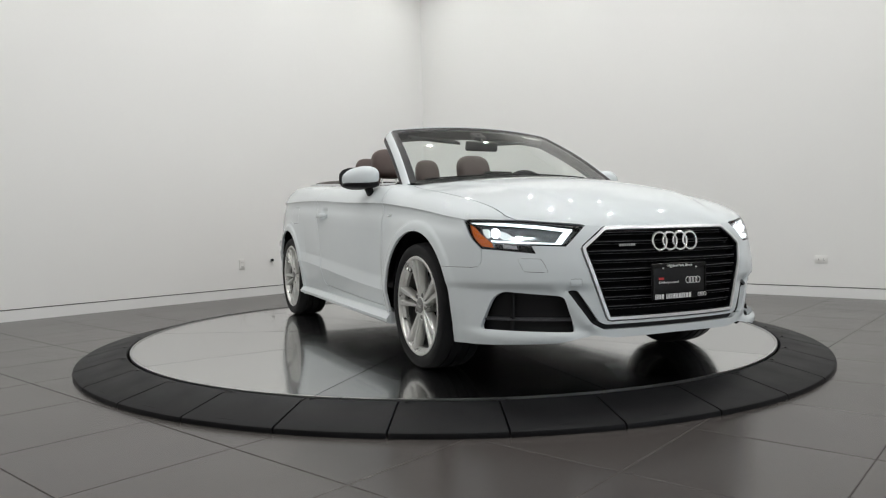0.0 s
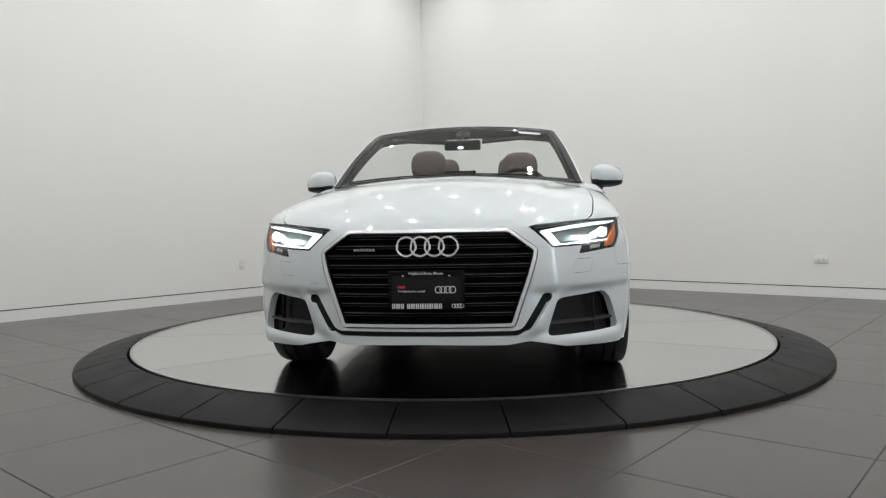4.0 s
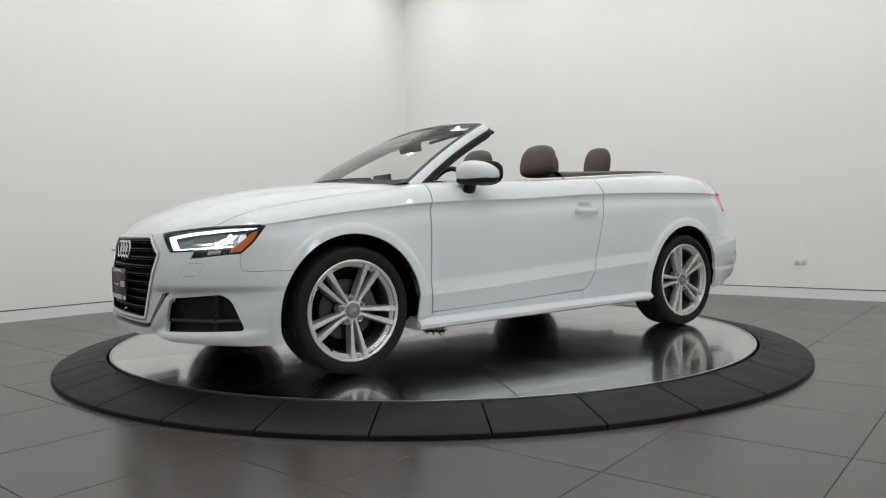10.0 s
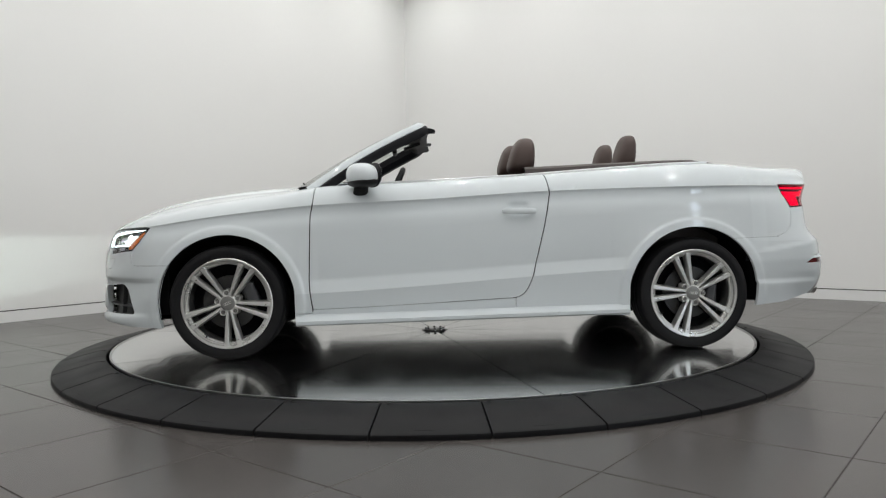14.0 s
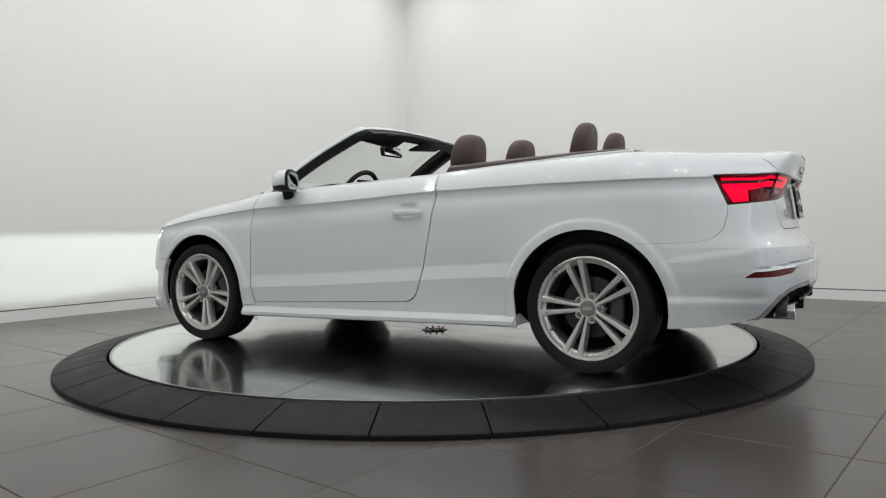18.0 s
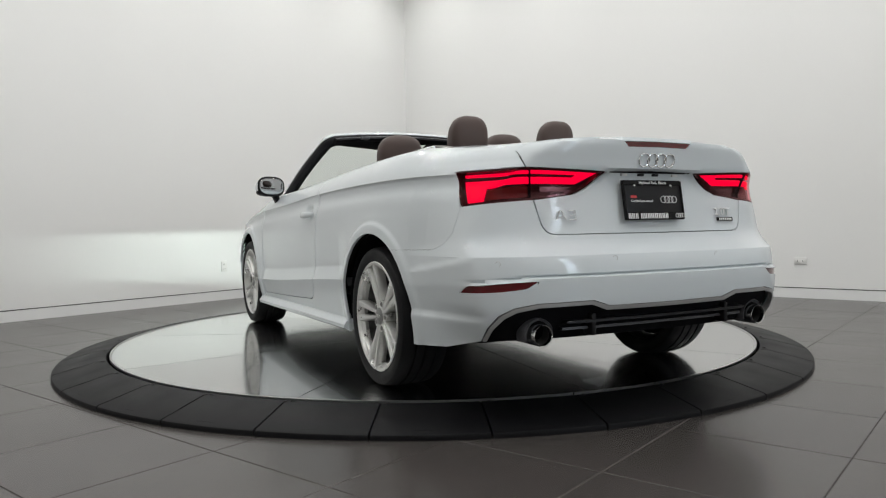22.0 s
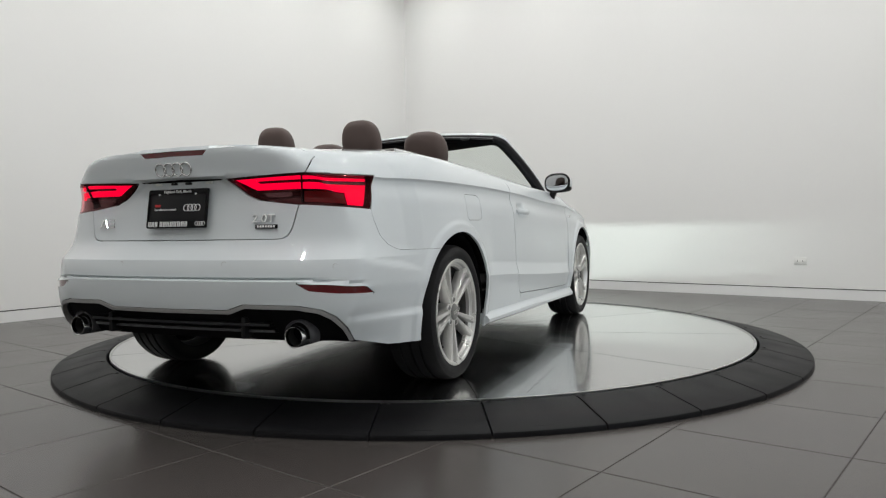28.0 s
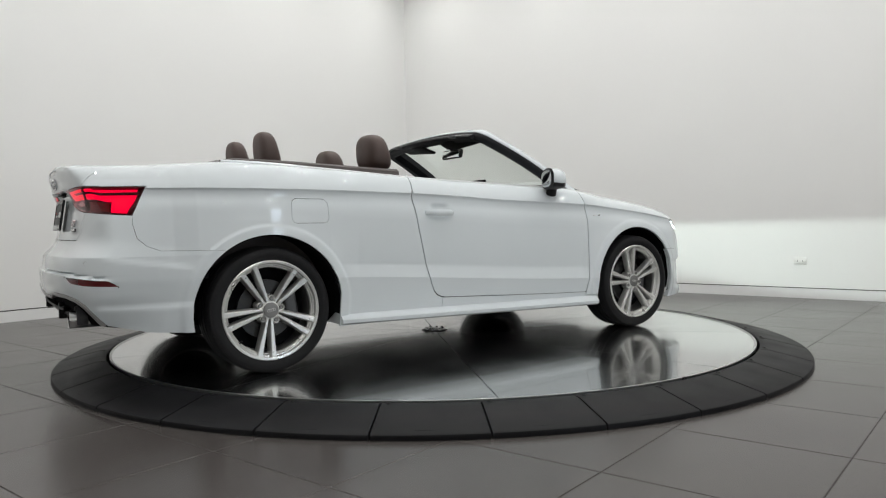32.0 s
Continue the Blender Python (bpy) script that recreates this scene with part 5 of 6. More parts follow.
def build_badges(car):
    # boot badges: model mark as plain shapes, engine size lettered
    def rear_pose(y, z):
        q = rear_map(np.array([ra(y)]), np.array([z]))[0]
        return Matrix(((0, 0, -1, q[0] - 0.003), (-1, 0, 0, y), (0, 1, 0, z), (0, 0, 0, 1))) @ Matrix.Rotation(radians(-9), 4, "X") @ Matrix.Rotation(radians(-ra(y) * 0.16), 4, "Y")
    m = rear_pose(0.44, 0.750)
    v, f = tube([m @ Vector((x, y, 0.002)) for x, y in ((-0.022, -0.017), (-0.004, 0.017), (0.004, 0.017), (0.022, -0.017))], 0.0032, 6)
    v2, f2 = tube([m @ Vector((x, y, 0.002)) for x, y in ((-0.014, -0.007), (0.014, -0.007))], 0.0028, 6)
    n = len(v)
    m2 = rear_pose(0.392, 0.750)
    v3, f3 = tube([m2 @ Vector((x, y, 0.002)) for x, y in ((-0.016, 0.017), (0.016, 0.017), (0.016, -0.017), (-0.016, -0.017))], 0.0032, 6)
    v4, f4 = tube([m2 @ Vector((x, y, 0.002)) for x, y in ((-0.010, 0.0), (0.014, 0.0))], 0.0028, 6)
    vs, fs = [], []
    for a, b in ((v, f), (v2, f2), (v3, f3), (v4, f4)):
        k = len(vs)
        vs += a
        fs += [tuple(k + j for j in q) for q in b]
    mesh_ob("model_mark", vs, fs, M_CHROME, car, "chrome mark of plain strokes on the boot lid")
    text_mesh("2.0T", 0.046, M_CHROME, car, rear_pose(-0.400, 0.757), name="engine_badge", label="chrome engine size lettering", depth=0.003, stretch=1.25)
    q = rear_pose(-0.415, 0.727)
    b = part("drive_badge", box_bm((0.10, 0.016, 0.004), (0, 0, 0.001), 0.0015), M_GLOSS, car, "small dark badge with silver bars")
    b.data.transform(q)
    for i in range(7):
        w = part("badge_bar", box_bm((0.009, 0.009, 0.003), (-0.036 + 0.012 * i, 0, 0.0035), 0.0), M_CHROME, b, smooth=False)
        w.data.transform(q)
    # plates
    build_plate_frame(car, Matrix(((0, 0, 1, 2.172), (1, 0, 0, 0.004), (0, 1, 0, 0.4515), (0, 0, 0, 1))))
    lean = Matrix.Rotation(radians(-9), 4, "X")
    build_plate_frame(car, Matrix(((0, 0, -1, -2.136), (-1, 0, 0, 0.006), (0, 1, 0, 0.806), (0, 0, 0, 1))) @ lean)
    # small wing badges
    for s in (-1,):
        y = flank_y(0.955, 0.77)
        part("wing_badge", box_bm((0.016, 0.004, 0.012), (0.955, (y + 0.002) * s, 0.772), 0.001), M_CHROME, car)
        part("wing_badge", box_bm((0.034, 0.003, 0.006), (0.92, (flank_y(0.92, 0.768) + 0.0015) * s, 0.768), 0.001), M_SATIN, car)


def build_wheel(car):
    """One wheel, its axle along y with its face at y = 0 outward."""
    r_rim = 0.248
    lip = [(0.2285, -0.020), (0.2300, -0.010), (0.2335, -0.0045), (0.2400, -0.0025), (r_rim - 0.004, -0.002), (r_rim, -0.0045), (r_rim + 0.001, -0.010), (r_rim - 0.012, -0.016)]
    v, f = lathe(lip, steps=96, axis="y")
    v, f = list(v), list(f)

    def add(nv, nf):
        n = len(v)
        v.extend(nv)
        f.extend(tuple(n + k for k in q) for q in nf)
    # hub, with a boss round each bolt
    add(*lathe([(0.0, -0.021), (0.038, -0.021), (0.043, -0.023), (0.047, -0.029), (0.050, -0.075)], steps=48, axis="y"))
    for i in range(5):
        a = radians(72 * i + 70 + 36)
        bv, bf = lathe([(0.0115, -0.030), (0.0125, -0.024), (0.0150, -0.0225), (0.0175, -0.025), (0.0205, -0.040), (0.022, -0.075)], steps=20, axis="y")
        add([(x + 0.0570 * math.cos(a), y, z + 0.0570 * math.sin(a)) for x, y, z in bv], bf)
    wheel = mesh_ob("wheel", v, f, M_RIM, car, "silver alloy wheel with five double spokes", sharp=32)
    # ten spokes in five pairs, each a part on one of two meshes
    data = []
    for s in (1, -1):
        rows = []
        for k in range(12):
            t = k / 11
            r = 0.036 + (0.2375 - 0.036) * t
            off = 0.0085 + 0.0285 * t ** 0.95
            w = 0.0070 + 0.0080 * t + 0.0025 * max(0.0, (t - 0.86) / 0.14) ** 2
            y = -0.0235 + 0.0170 * t ** 1.2
            prof = [(-w - 0.0045, y - 0.045), (-w - 0.0012, y - 0.0085), (-w + 0.0022, y - 0.0012), (-w + 0.0045, y), (w - 0.0045, y), (w - 0.0022, y - 0.0012), (w + 0.0012, y - 0.0085), (w + 0.0045, y - 0.045)]
            rows.append([(r, q, s * (off + p)) for p, q in prof])
        sv, sf = strip(rows)
        data.append(mesh_ob("spoke", sv, [tuple(reversed(q)) for q in sf] if s > 0 else sf, M_RIM, wheel, sharp=24))
    for i in range(5):
        for d in data:
            ob = d if i == 0 else new("spoke", d.data)
            ob.parent = wheel
            ob.rotation_euler = (0, -radians(72 * i + 70), 0)
    sv, sf = lathe([(0.2286, -0.0195), (0.2245, -0.0205), (0.2225, -0.0240), (0.2185, -0.0285), (0.2145, -0.0300), (0.2130, -0.046)], steps=96, axis="y")
    mesh_ob("rim_step", sv, sf, M_RIM, wheel, "silver inner step of the rim", sharp=25)
    tyre = [(0.232, -0.205), (0.246, -0.216), (0.262, -0.222), (0.288, -0.226), (0.303, -0.220), (0.311, -0.206), (0.3145, -0.18), (0.3155, -0.112), (0.3145, -0.046), (0.311, -0.020), (0.303, -0.004), (0.290, 0.003), (0.276, 0.004), (0.262, 0.000), (0.254, -0.004), (0.247, -0.006), (0.244, -0.014)]
    # grooves round the tread
    out = list(tyre)
    for c in (-0.16, -0.112, -0.064):
        out += [(0.3154, c - 0.006), (0.307, c - 0.004), (0.307, c + 0.004), (0.3154, c + 0.006)]
    tread = sorted([p for p in out if p[0] > 0.3035 and -0.21 < p[1] < -0.012], key=lambda p: p[1])
    prof = [p for p in tyre[:5]] + [p for p in tread if p not in tyre[:5]] + [p for p in tyre[10:]]
    tv, tf = lathe(prof, steps=96, axis="y")
    mesh_ob("tyre", tv, tf, M_TYRE, wheel, "black low-profile tyre", sharp=35)
    cv, cf = lathe([(0.0, -0.0145), (0.024, -0.0150), (0.034, -0.0165), (0.0385, -0.019), (0.0395, -0.024)], steps=40, axis="y")
    mesh_ob("centre_cap", cv, cf, M_CAP, wheel, "grey centre cap with four faint rings")
    mv, mf = [], []
    for k in range(4):
        n = len(mv)
        c = Vector(((k - 1.5) * 0.0098, -0.0146, 0))
        rv, rf = tube([c + Vector((0.0068 * math.cos(2 * math.pi * q / 18), 0, 0.0068 * math.sin(2 * math.pi * q / 18))) for q in range(18)], 0.0010, 5, closed=True)
        mv += rv
        mf += [tuple(n + q for q in w) for w in rf]
    mesh_ob("cap_mark", mv, mf, M_RIM, wheel, "faint mark of four rings")
    bv, bf = lathe([(0.0, -0.0235), (0.0050, -0.0235), (0.0055, -0.0215), (0.0090, -0.0215), (0.0102, -0.0232), (0.0104, -0.030)], steps=18, axis="y")
    first = mesh_ob("wheel_bolt", bv, bf, M_CAP, wheel, "dull grey wheel bolt")
    for i in range(5):
        a = radians(72 * i + 70 + 36)
        ob = first if i == 0 else new("wheel_bolt", first.data)
        ob.parent = wheel
        ob.location = (0.0570 * math.cos(a), 0, 0.0570 * math.sin(a))
    uv, uf = lathe([(0.2130, -0.046), (0.212, -0.15), (0.235, -0.20)], steps=72, axis="y")
    mesh_ob("rim_barrel", uv, uf, M_BARREL, wheel, "dull grey inner barrel of the rim")
    dv, df = lathe([(0.075, -0.115), (0.08, -0.088), (0.148, -0.088), (0.148, -0.112)], steps=48, axis="y")
    mesh_ob("brake_disc", dv, df, M_DISC, wheel, "steel brake disc")
    part("brake_caliper", box_bm((0.07, 0.06, 0.13), (-0.125, -0.095, 0.0), 0.018, 3), M_LAMP_DARK, wheel, "dark grey brake caliper")
    # black disc added behind the spokes as the shade inside the wheel
    bv, bf = lathe([(0.0, -0.13), (0.21, -0.13)], steps=40, axis="y")
    mesh_ob("wheel_shade_disc", bv, [tuple(reversed(q)) for q in bf], M_GAP, wheel, "black disc added for the shade inside the wheel")
    vv, vf = tube([(0.222 * math.cos(radians(-34)), -0.022, 0.222 * math.sin(radians(-34))), (0.205 * math.cos(radians(-34)), -0.016, 0.205 * math.sin(radians(-34)))], 0.004, 8)
    mesh_ob("tyre_valve", vv, vf, M_BLACK, wheel)
    return wheel


def place_wheels(car):
    w = build_wheel(car)
    y = 0.884
    first = pose(AXLE_F, y, 0.3145) @ Matrix.Rotation(radians(23), 4, "Y")
    for x, s, spin in ((AXLE_R, 1, 3), (AXLE_F, -1, 10), (AXLE_R, -1, -9)):
        m = pose(x, y * s - (0.006 * s if x < 0 else 0), 0.3145, 0, 0, 0 if s > 0 else 180) @ Matrix.Rotation(radians(-spin), 4, "Y")
        copy_thing(w, m)
    w.matrix_basis = first


# ---- windscreen ----


def screen_point(s, t):
    """On the windscreen: s from the cowl to the header, t across from right to left."""
    base = Vector((0.862 + 0.118 * (1 - t * t), 0.708 * t, 0.955 + 0.035 * (1 - t * t)))
    top = Vector((0.248 + 0.032 * (1 - t * t), 0.576 * t, 1.316 + 0.036 * (1 - t * t)))
    p = base.lerp(top, s)
    return p + Vector((0.45, 0.12 * t, 0.85)) * 0.020 * math.sin(math.pi * max(0.0, min(1.0, s)))


def build_screen(car):
    n, m = 16, 28
    rows = [[tuple(screen_point(-0.06 + 1.06 * i / n, -1 + 2 * k / m)) for k in range(m + 1)] for i in range(n + 1)]
    g = mesh_ob("windscreen", *strip(rows), M_GLASS, car, "curved clear windscreen with faint reflections")
    g.visible_shadow = False
    # the path round the pane, with rounded upper corners
    loop = rounded([(-0.02, 0.62, 0), (0.80, 0.62, 0.035), (0.80, -0.62, 0.035), (-0.02, -0.62, 0)], 0.0, 8)
    dense = []
    for (a, b), (c, d) in zip(loop[:-1], loop[1:]):
        k = max(1, int(math.hypot(c - a, d - b) / 0.05))
        dense += [(a + (c - a) * i / k, b + (d - b) * i / k) for i in range(k)]
    dense.append(loop[-1])
    dense = [(s / 0.80, t / 0.62) for s, t in dense]
    frames = []
    for i, (s, t) in enumerate(dense):
        p = screen_point(s, t)
        e = 0.01
        nn = (screen_point(s, t + e) - screen_point(s, t - e)).cross(screen_point(s + e, t) - screen_point(s - e, t)).normalized()
        if nn.z < 0:
            nn = -nn
        a, b = dense[max(0, i - 1)], dense[min(len(dense) - 1, i + 1)]
        tan = (screen_point(*b) - screen_point(*a)).normalized()
        o = tan.cross(nn).normalized()
        if o.dot(screen_point(0.5, 0) - p) > 0:
            o = -o
        frames.append((p, o, nn))

    def sweep(section):
        return strip([[tuple(p + o * a + nn * b) for a, b in section] for p, o, nn in frames], caps=True, close=True)
    mesh_ob("windscreen_frame", *sweep([(0.012, 0.000), (0.013, 0.005), (0.019, 0.006), (0.026, 0.002), (0.045, -0.018), (0.049, -0.026), (0.046, -0.031), (0.036, -0.034), (0.012, -0.012)]), M_PAINT, car, "white windscreen frame")
    mesh_ob("frame_lining", *sweep([(0.034, -0.026), (0.047, -0.029), (0.055, -0.034), (0.059, -0.048), (0.056, -0.066), (0.040, -0.080), (0.005, -0.078), (-0.030, -0.045), (-0.032, -0.008), (-0.004, -0.006)]), M_PILLAR_BLACK, car, "black pillar and header lining")
    mesh_ob("screen_border", *sweep([(-0.024, 0.0012), (0.0, 0.0022), (0.0125, 0.005), (0.0125, -0.004), (-0.024, -0.004)]), M_PILLAR_BLACK, car, "black ceramic border of the pane")
    c = [screen_point(0.955, t) - Vector((0.004, 0, 0.008)) for t in (0.62, 0.86)] + [screen_point(0.90, t) - Vector((0.004, 0, 0.008)) for t in (0.86, 0.62)]
    mesh_ob("screen_sticker", c, [(0, 1, 2, 3)], M_PAPER, car, "small white sticker inside the screen", smooth=False)
    rows = []
    for k in range(25):
        t = -0.97 + 1.94 * k / 24
        c = screen_point(1.0, t)
        rows.append([(c.x - 0.030, c.y, c.z - 0.018), (c.x - 0.085, c.y, c.z - 0.022), (c.x - 0.112, c.y, c.z - 0.030), (c.x - 0.116, c.y, c.z - 0.040), (c.x - 0.098, c.y, c.z - 0.052), (c.x - 0.030, c.y, c.z - 0.060)])
    mesh_ob("header_trim", *strip(rows, caps=True, close=True), M_PILLAR_BLACK, car, "black header trim with the roof catches")
    for y in (0.36, -0.36):
        part("roof_catch", box_bm((0.050, 0.06, 0.018), (0.150, y, 1.300), 0.006), M_LAMP_DARK, car, "dark grey roof catch")
    # inner mirror on its stalk, and the sensor housing
    part("rear_view_mirror", box_bm((0.030, 0.235, 0.066), (0, 0, 0), 0.02, 4), M_BLACK, car, "black rear-view mirror").data.transform(Matrix.Translation((0.385, 0.0, 1.228)) @ Matrix.Rotation(radians(12), 4, "Y"))
    mg = part("rear_view_glass", box_bm((0.004, 0.21, 0.050), (0, 0, 0), 0.0015), M_MIRROR, car, "mirror glass")
    mg.data.transform(Matrix.Translation((0.3695, 0.0, 1.228)) @ Matrix.Rotation(radians(12), 4, "Y"))
    v, f = tube([(0.395, 0, 1.240), (0.372, 0, 1.272), (0.345, 0, 1.298)], [0.012, 0.014, 0.020], 10)
    mesh_ob("mirror_stalk", v, f, M_BLACK, car)
    part("sensor_housing", box_bm((0.10, 0.09, 0.03), (0, 0, 0), 0.012, 3), M_BLACK, car).data.transform(Matrix.Translation((0.335, 0, 1.296)) @ Matrix.Rotation(radians(26), 4, "Y"))
    for s in (1, -1):
        # sun visors folded up under the header
        part("sun_visor", box_bm((0.12, 0.36, 0.018), (0, 0, 0), 0.008, 3), M_CABIN, car, "dark folded sun visor").data.transform(Matrix.Translation((0.265, 0.30 * s, 1.278)) @ Matrix.Rotation(radians(4 * s), 4, "X") @ Matrix.Rotation(radians(18), 4, "Y"))
    v, f = tube([screen_point(0.02, -0.9 + 0.06 * k) + Vector((0.004, 0, 0.004)) for k in range(26)], 0.004, 6)
    mesh_ob("wiper", v, f, M_BLACK, car, "black wiper blade")
    # black cowl under the pane
    rows = []
    for k in range(25):
        t = -1 + 2 * k / 24
        a, b = screen_point(0.03, t), screen_point(-0.06, t)
        rows.append([tuple(a + Vector((0, 0, -0.004))), tuple(b + Vector((0.02, 0, -0.02))), tuple(b + Vector((0.05, 0, -0.06)))])
    mesh_ob("cowl", *strip(rows), M_BLACK, car, "black plastic cowl")


def super_shell(cx, cy, cz, sx, sy, sz, n1=0.75, n2=0.8, nu=18, nv=28, z_cut=None):
    """A rounded box-like shell."""
    def pw(c, e):
        return math.copysign(abs(c) ** e, c)
    rows = []
    for i in range(nu + 1):
        a = -math.pi / 2 + math.pi * i / nu
        rows.append([(cx + sx * pw(math.cos(a), n1) * pw(math.cos(b), n2), cy + sy * pw(math.cos(a), n1) * pw(math.sin(b), n2), cz + sz * pw(math.sin(a), n1)) for b in (2 * math.pi * k / nv for k in range(nv))])
    return strip(rows, close=True)


def build_mirrors(car):
    cap = super_shell(0.549, 0.902, 1.000, 0.084, 0.102, 0.068, 0.84, 0.86)
    capv = []
    for x, y, z in cap[0]:
        # slope the shell back towards its outer end
        k = (y - 0.893) / 0.098
        x2 = x - 0.040 * k - (0.012 * k * k)
        z2 = 1.000 + (z - 1.0) * (1.0 - 0.12 * max(0, k)) - 0.010 * k
        draw = 1 - 0.10 * min(1.0, max(0.0, (0.515 - x2) / 0.05))
        z2 = z2 if z2 > 0.968 else 0.968 + (z2 - 0.968) * 0.2
        capv.append((max(x2, 0.492 - 0.040 * k), 0.893 + (y - 0.893) * draw, 1.0 + (z2 - 1.0) * draw))
    caps = both("mirror_cap", (capv, cap[1]), M_PAINT, car, "white door mirror cap")
    low = super_shell(0.545, 0.900, 0.962, 0.078, 0.098, 0.028, 0.8, 0.85)
    lowv = [(max(x - 0.040 * (y - 0.893) / 0.098, 0.488 - 0.040 * (y - 0.893) / 0.098), y, z) for x, y, z in low[0]]
    glass_ = super_shell(0.4790, 0.902, 1.000, 0.004, 0.087, 0.054, 0.74, 0.76)
    glassv = [(x - 0.040 * (y - 0.893) / 0.098, y, z) for x, y, z in glass_[0]]
    rim_ = super_shell(0.492, 0.902, 0.999, 0.012, 0.100, 0.0665, 0.74, 0.78)
    rimv = [(x - 0.040 * (y - 0.893) / 0.098, y, z) for x, y, z in rim_[0]]
    foot = []
    for k in range(7):
        t = k / 6
        c = Vector((0.565 - 0.01 * t, 0.838 + 0.030 * t, 0.880 + 0.085 * t))
        w, d = 0.042 - 0.004 * t, 0.018 + 0.016 * t * t
        foot.append([(c.x + w * math.cos(a), c.y + d * math.sin(a), c.z) for a in (2 * math.pi * j / 12 for j in range(12))])
    fv = strip(foot, caps=True, close=True)
    for k, c in enumerate(caps):
        f = (lambda vf: vf) if k == 0 else (lambda vf: flip(*vf))
        mesh_ob("mirror_underside", *f((lowv, low[1])), M_BLACK, c, "black lower half of the mirror")
        mesh_ob("mirror_rim", *f((rimv, rim_[1])), M_BLACK, c, "black mirror rim")
        mesh_ob("mirror_glass", *f((glassv, glass_[1])), M_MIRROR_DIM, c, "mirror glass")
        mesh_ob("mirror_foot", *f(fv), M_BLACK, c, "black mirror foot")


def build_handles(car):
    rows = []
    for k in range(17):
        t = -1 + 2 * k / 16
        x = -0.3105 - 0.094 * t
        y = flank_y(-0.21 - 0.20 * (k / 16), 0.70) - 0.004 + 0.030 * (1 - abs(t) ** 4)
        h = 0.0185 * (1 - 0.35 * abs(t) ** 3)
        z = 0.792
        d = 0.013
        rows.append([(x, y + d * math.cos(a) * 0.7, z + h * math.sin(a)) for a in (2 * math.pi * j / 10 for j in range(10))])
    hs = both("door_handle", strip(rows, caps=True, close=True), M_PAINT, car, "white bar door handle")
    for k, h in enumerate(hs):
        s = 1 if k == 0 else -1
        v, f = lathe([(0.0, 0.0), (0.005, 0.0), (0.006, -0.002)], steps=14)
        mesh_ob("key_cover", [(-0.388 + x, (0.9005 + z) * s, 0.792 + y) for x, y, z in v], f, M_SATIN, h)


def build_cabin(car):
    # trim from the door and wing tops down into the cabin
    def edge(x, v):
        return side_map(np.array([x]), np.array([v]))[0]
    xs = [0.80 - 1.24 * k / 20 for k in range(21)]
    rows = []
    for x in xs:
        p = edge(x, 2.40)
        rows.append([(x, p[1] - 0.003, p[2] - 0.002), (x, p[1] - 0.03, p[2] + 0.004), (x, p[1] - 0.06, p[2] - 0.002), (x, 0.705, p[2] - 0.06), (x, 0.70, 0.45)])
    both("door_lining", strip(rows), M_CABIN, car, "charcoal door lining")
    line = [edge(0.815 - 2.28 * k / 40, 2.40) + np.array([0, 0.001, 0.004]) for k in range(41)]
    both("belt_trim", tube([tuple(p) for p in line], 0.0065, 8), M_SATIN, car, "thin satin silver belt strip")
    rows = []
    for k in range(25):
        x = -0.395 - 1.13 * k / 24
        p = edge(x, 2.40)
        h = (0.050 - 0.030 * k / 24) * (1 if k < 21 else (24 - k) / 3 * 0.85 + 0.15)
        z0 = p[2]
        rows.append([(x, p[1] - 0.010, z0 - 0.004), (x, p[1] - 0.018, z0 + h * 0.7), (x, p[1] - 0.04, z0 + h), (x, p[1] - 0.10, z0 + h), (x, 0.68, z0 - 0.05), (x, 0.66, 0.5)])
    both("rear_side_trim", strip(rows, caps=True), M_TRIM, car, "dark brown trim along the cabin rim")
    rows = []
    for k in range(21):
        y = -0.60 + 1.20 * k / 20
        rows.append([(-1.20, y, 0.55), (-1.21, y, 1.02), (-1.225, y, 1.090 - 0.03 * (y / 0.74) ** 2), (-1.30, y, 1.097 - 0.038 * (y / 0.74) ** 2)])
    mesh_ob("tonneau_edge", *strip(rows), M_TRIM, car, "dark brown edge in front of the roof lid")
    mesh_ob("cabin_floor", *strip([[(x, -0.71, 0.34), (x, 0.71, 0.34)] for x in (0.9, -1.25)]), M_CABIN, car, "dark cabin floor")
    # dashboard
    rows = []
    for k in range(29):
        y = -0.715 + 1.43 * k / 28
        hood = 0.045 * math.exp(-((y - 0.36) / 0.15) ** 4)
        crown = 0.010 * (1 - (y / 0.72) ** 2)
        rows.append([(0.93, y, 0.945 + crown * 0.5), (0.80, y, 0.968 + crown), (0.66, y, 0.965 + crown + hood * 0.6), (0.58, y, 0.955 + crown + hood), (0.565, y, 0.925 + hood * 0.5), (0.60, y, 0.80), (0.66, y, 0.55)])
    mesh_ob("dashboard", *strip(rows), M_CABIN, car, "charcoal dashboard")
    part("centre_screen", box_bm((0.016, 0.20, 0.085), (0.60, 0.0, 1.005), 0.006, 3), M_GLOSS, car, "thin black centre screen")
    # steering wheel, tilted towards the driver
    c = Vector((0.40, 0.365, 0.905))
    tilt = Matrix.Rotation(radians(-24), 3, "Y")
    pts = [c + tilt @ Vector((0, 0.182 * math.cos(2 * math.pi * k / 40), 0.178 * math.sin(2 * math.pi * k / 40))) for k in range(40)]
    v, f = tube(pts, 0.0155, 10, closed=True)
    wheel = mesh_ob("steering_wheel", v, f, M_CABIN, car, "dark leather steering wheel")
    hub = part("wheel_hub", box_bm((0.04, 0.15, 0.13), (0, 0, 0), 0.03, 3), M_CABIN, wheel)
    hub.data.transform(Matrix.Translation(c + Vector((0.01, 0, 0))) @ tilt.to_4x4())
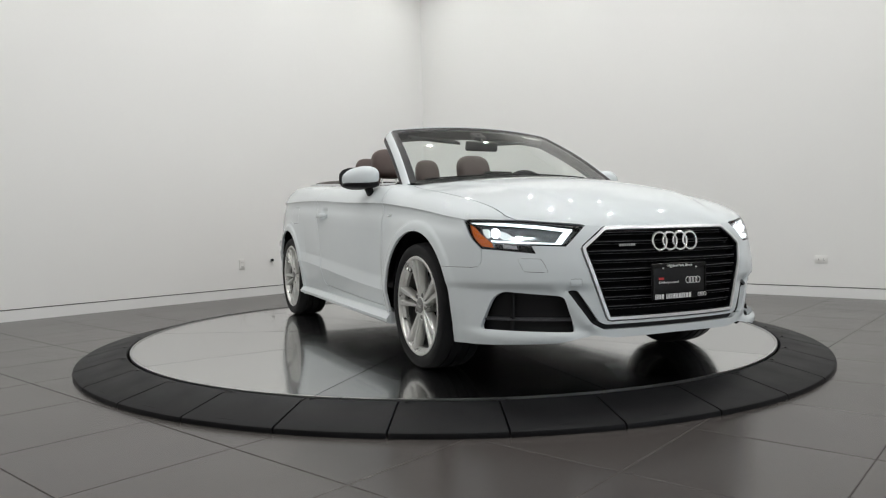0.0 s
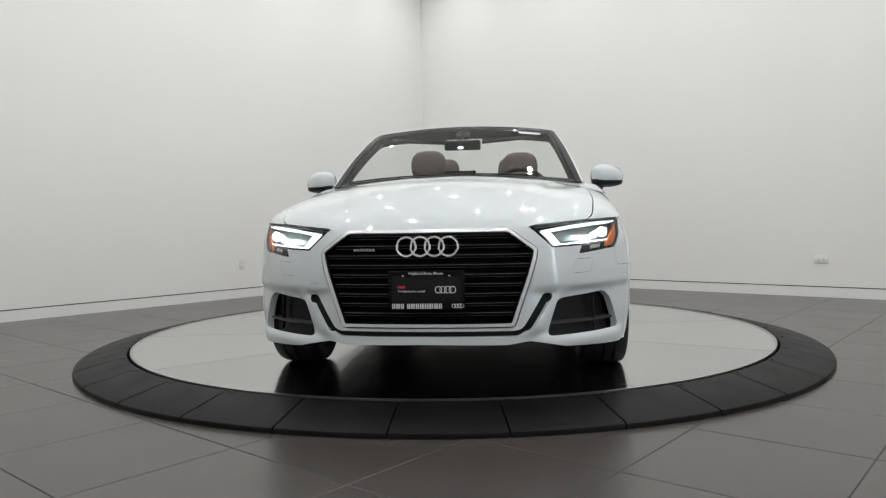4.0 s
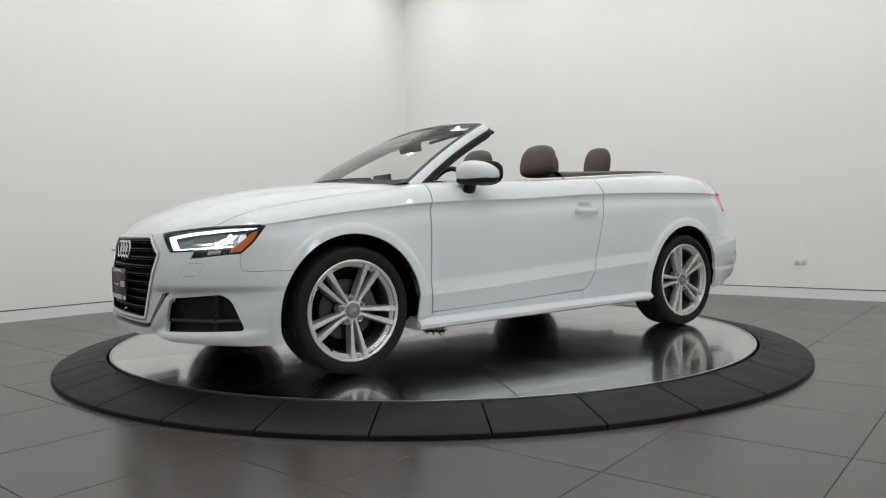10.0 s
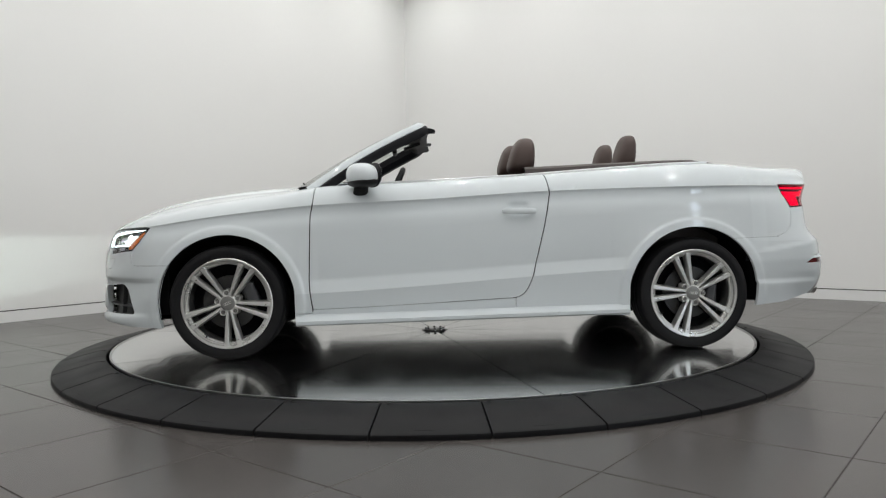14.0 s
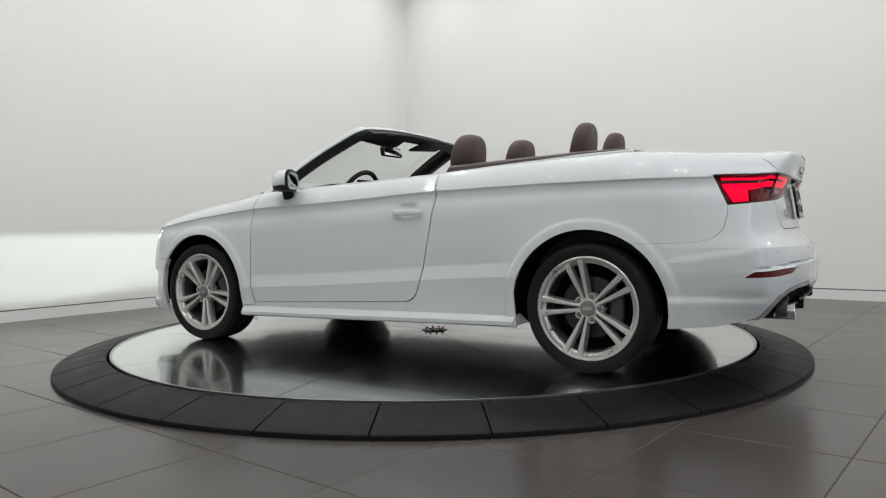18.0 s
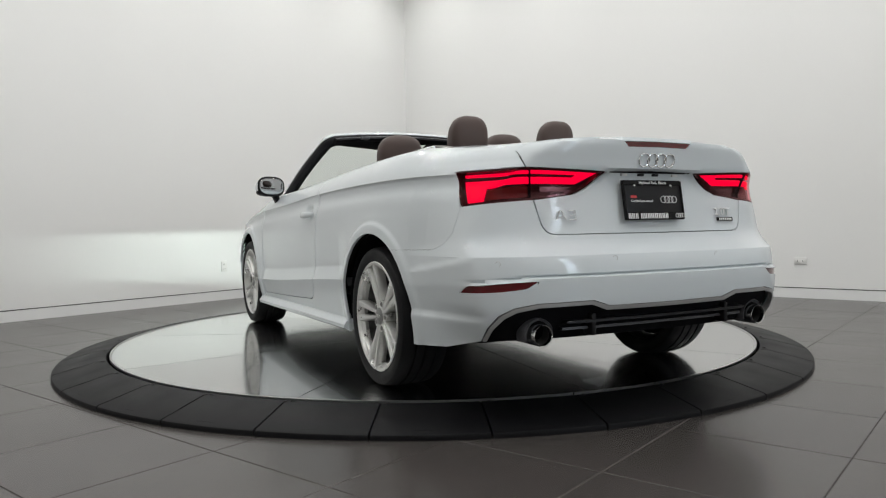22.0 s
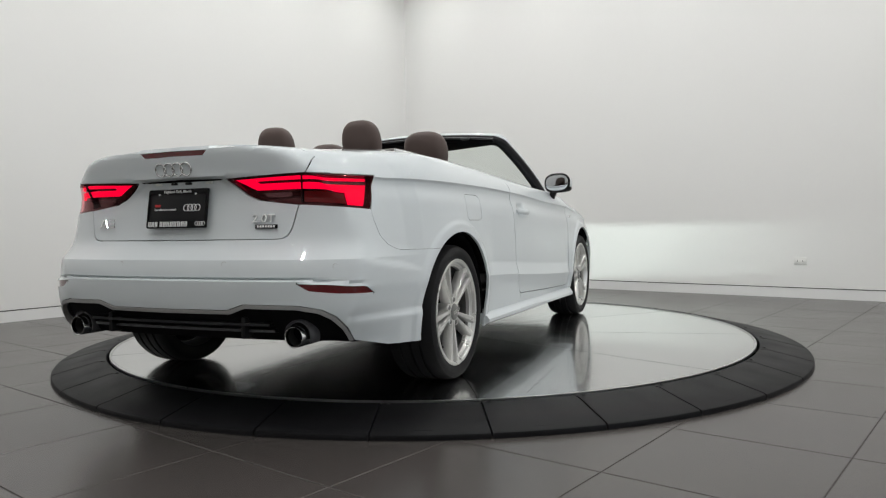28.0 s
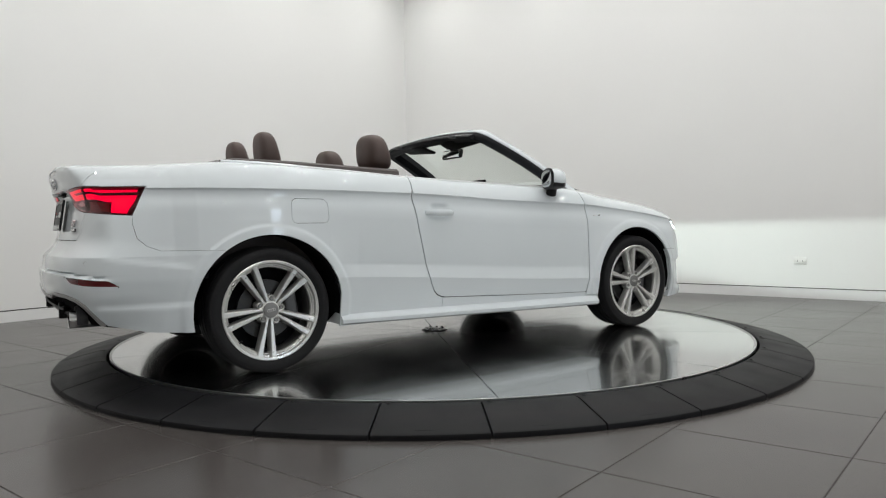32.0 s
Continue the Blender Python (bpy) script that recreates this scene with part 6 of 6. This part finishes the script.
    for a in (0, 180, 270):
        d = tilt @ Vector((0, math.cos(radians(a)), math.sin(radians(a))))
        v, f = tube([c + d * 0.05, c + d * 0.175], 0.012, 6, flat=0.6)
        mesh_ob("wheel_spoke", v, f, M_SATIN, wheel)
    # seats
    for x, y, z, hw, hh, kind in ((-0.412, 0.358, 1.250, 0.134, 0.110, "front"), (-0.438, -0.335, 1.282, 0.134, 0.110, "front"), (-1.090, 0.272, 1.272, 0.106, 0.112, "rear"), (-1.092, -0.266, 1.272, 0.106, 0.112, "rear")):
        seat = part("seat_back", box_bm((0.13, 0.50 if kind == "front" else 0.46, 0.56), (0, 0, 0), 0.055, 4), M_LEATHER, car, "brown leather seat back")
        seat.data.transform(Matrix.Translation((x - 0.015, y, 0.735 + (0.02 if kind == "front" else 0.0))) @ Matrix.Rotation(radians(-14), 4, "Y"))
        v, f = super_shell(0, 0, 0, 0.074 if kind == "front" else 0.058, hw, hh, 0.60, 0.62, 16, 32)
        hv = []
        for a, b, d in v:
            k = d / hh
            hv.append((a * (1.0 - 0.22 * k) - 0.018 * k + x, b * (1.0 - 0.16 * max(0, k) ** 2 - 0.05 * max(0, -k)) + y, d + z - hh))
        head = mesh_ob("headrest", hv, f, M_LEATHER, seat, "rounded brown leather headrest")
        for s in (1, -1):
            pv, pf = tube([(x - 0.005, y + 0.055 * s, z - 2 * hh + 0.02), (x - 0.005, y + 0.055 * s, z - 2 * hh - 0.10)], 0.006, 8)
            mesh_ob("headrest_post", pv, pf, M_CHROME, seat)
        part("seat_cushion", box_bm((0.50, 0.50 if kind == "front" else 0.46, 0.16), (x + 0.32, y, 0.50), 0.05, 3), M_LEATHER, car, "brown leather seat cushion")


M_PROJECTOR = glow("projector_glow", (0.82, 0.93, 1.0), 12.0)
build_front(CAR)
build_rear(CAR)
build_badges(CAR)
place_wheels(CAR)
build_screen(CAR)
build_mirrors(CAR)
build_handles(CAR)
build_cabin(CAR)


# ---- small things on the walls ----


def build_outlets():
    def wall_pose(u, v, z, north):
        o = room(u, v, z)
        n = -room(1, 0) if north else room(0, 1)
        up = Vector((0, 0, 1))
        side = up.cross(n)
        return Matrix(((side.x, up.x, n.x, o.x), (side.y, up.y, n.y, o.y), (side.z, up.z, n.z, o.z), (0, 0, 0, 1)))
    for u, v, z, north, w, h in ((WALL_U, 1.410, 0.301, True, 0.120, 0.072), (0.963, WALL_V, 0.303, False, 0.075, 0.118)):
        m = wall_pose(u, v, z, north)
        o = part("wall_outlet", box_bm((w, h, 0.008), (0, 0, 0.004), 0.003), M_PLASTIC_WHITE)
        tagged(o, "white plastic electrical outlet plate on the wall", "wall outlet", "wall outlets")
        o.matrix_basis = m
        for s in (1, -1):
            d = (0.024 * s, 0) if north else (0, 0.024 * s)
            k = part("socket", box_bm((0.030, 0.030, 0.003), (d[0], d[1], 0.009), 0.008), M_PLASTIC_WHITE, o)
            for e in (-0.006, 0.006):
                a = (d[0], d[1] + e) if north else (d[0] + e, d[1])
                sz = (0.010, 0.003, 0.002) if north else (0.003, 0.010, 0.002)
                part("slot", box_bm(sz, (a[0], a[1], 0.0105), 0.0), M_HOLE, k, smooth=False)
    m = wall_pose(1.367, WALL_V, 0.335, False)
    b = part("wall_hook", box_bm((0.030, 0.030, 0.006), (0, 0, 0.003), 0.003), M_SATIN)
    tagged(b, "small dark metal wall hook on the wall", "wall hook")
    b.matrix_basis = m
    v, f = tube([(0, 0, 0.0), (0, 0, 0.03), (-0.01, -0.004, 0.045), (-0.03, -0.004, 0.05)], [0.012, 0.014, 0.014, 0.007], 10)
    mesh_ob("knob", v, f, M_BLACK, b)


build_outlets()


def motions():
    """The plate turns clockwise with the car on it."""
    rows_plate, rows_car = [], []
    for k in range(0, 33):
        t = float(k)
        a = -1.5211 - 0.143775 * (t - 3) - 1.01323e-4 * (t - 16) ** 2
        rows_plate.append((t, pose(0, 0, 0, 0, 0, math.degrees(a))))
        rows_car.append((t, pose(0, 0, 0, 0, 0, math.degrees(a)) @ pose(-0.1316, 0.118, 0.0)))
    walk(PLATE, rows_plate)
    walk(CAR, rows_car)


build_tiles(FLOOR)
motions()
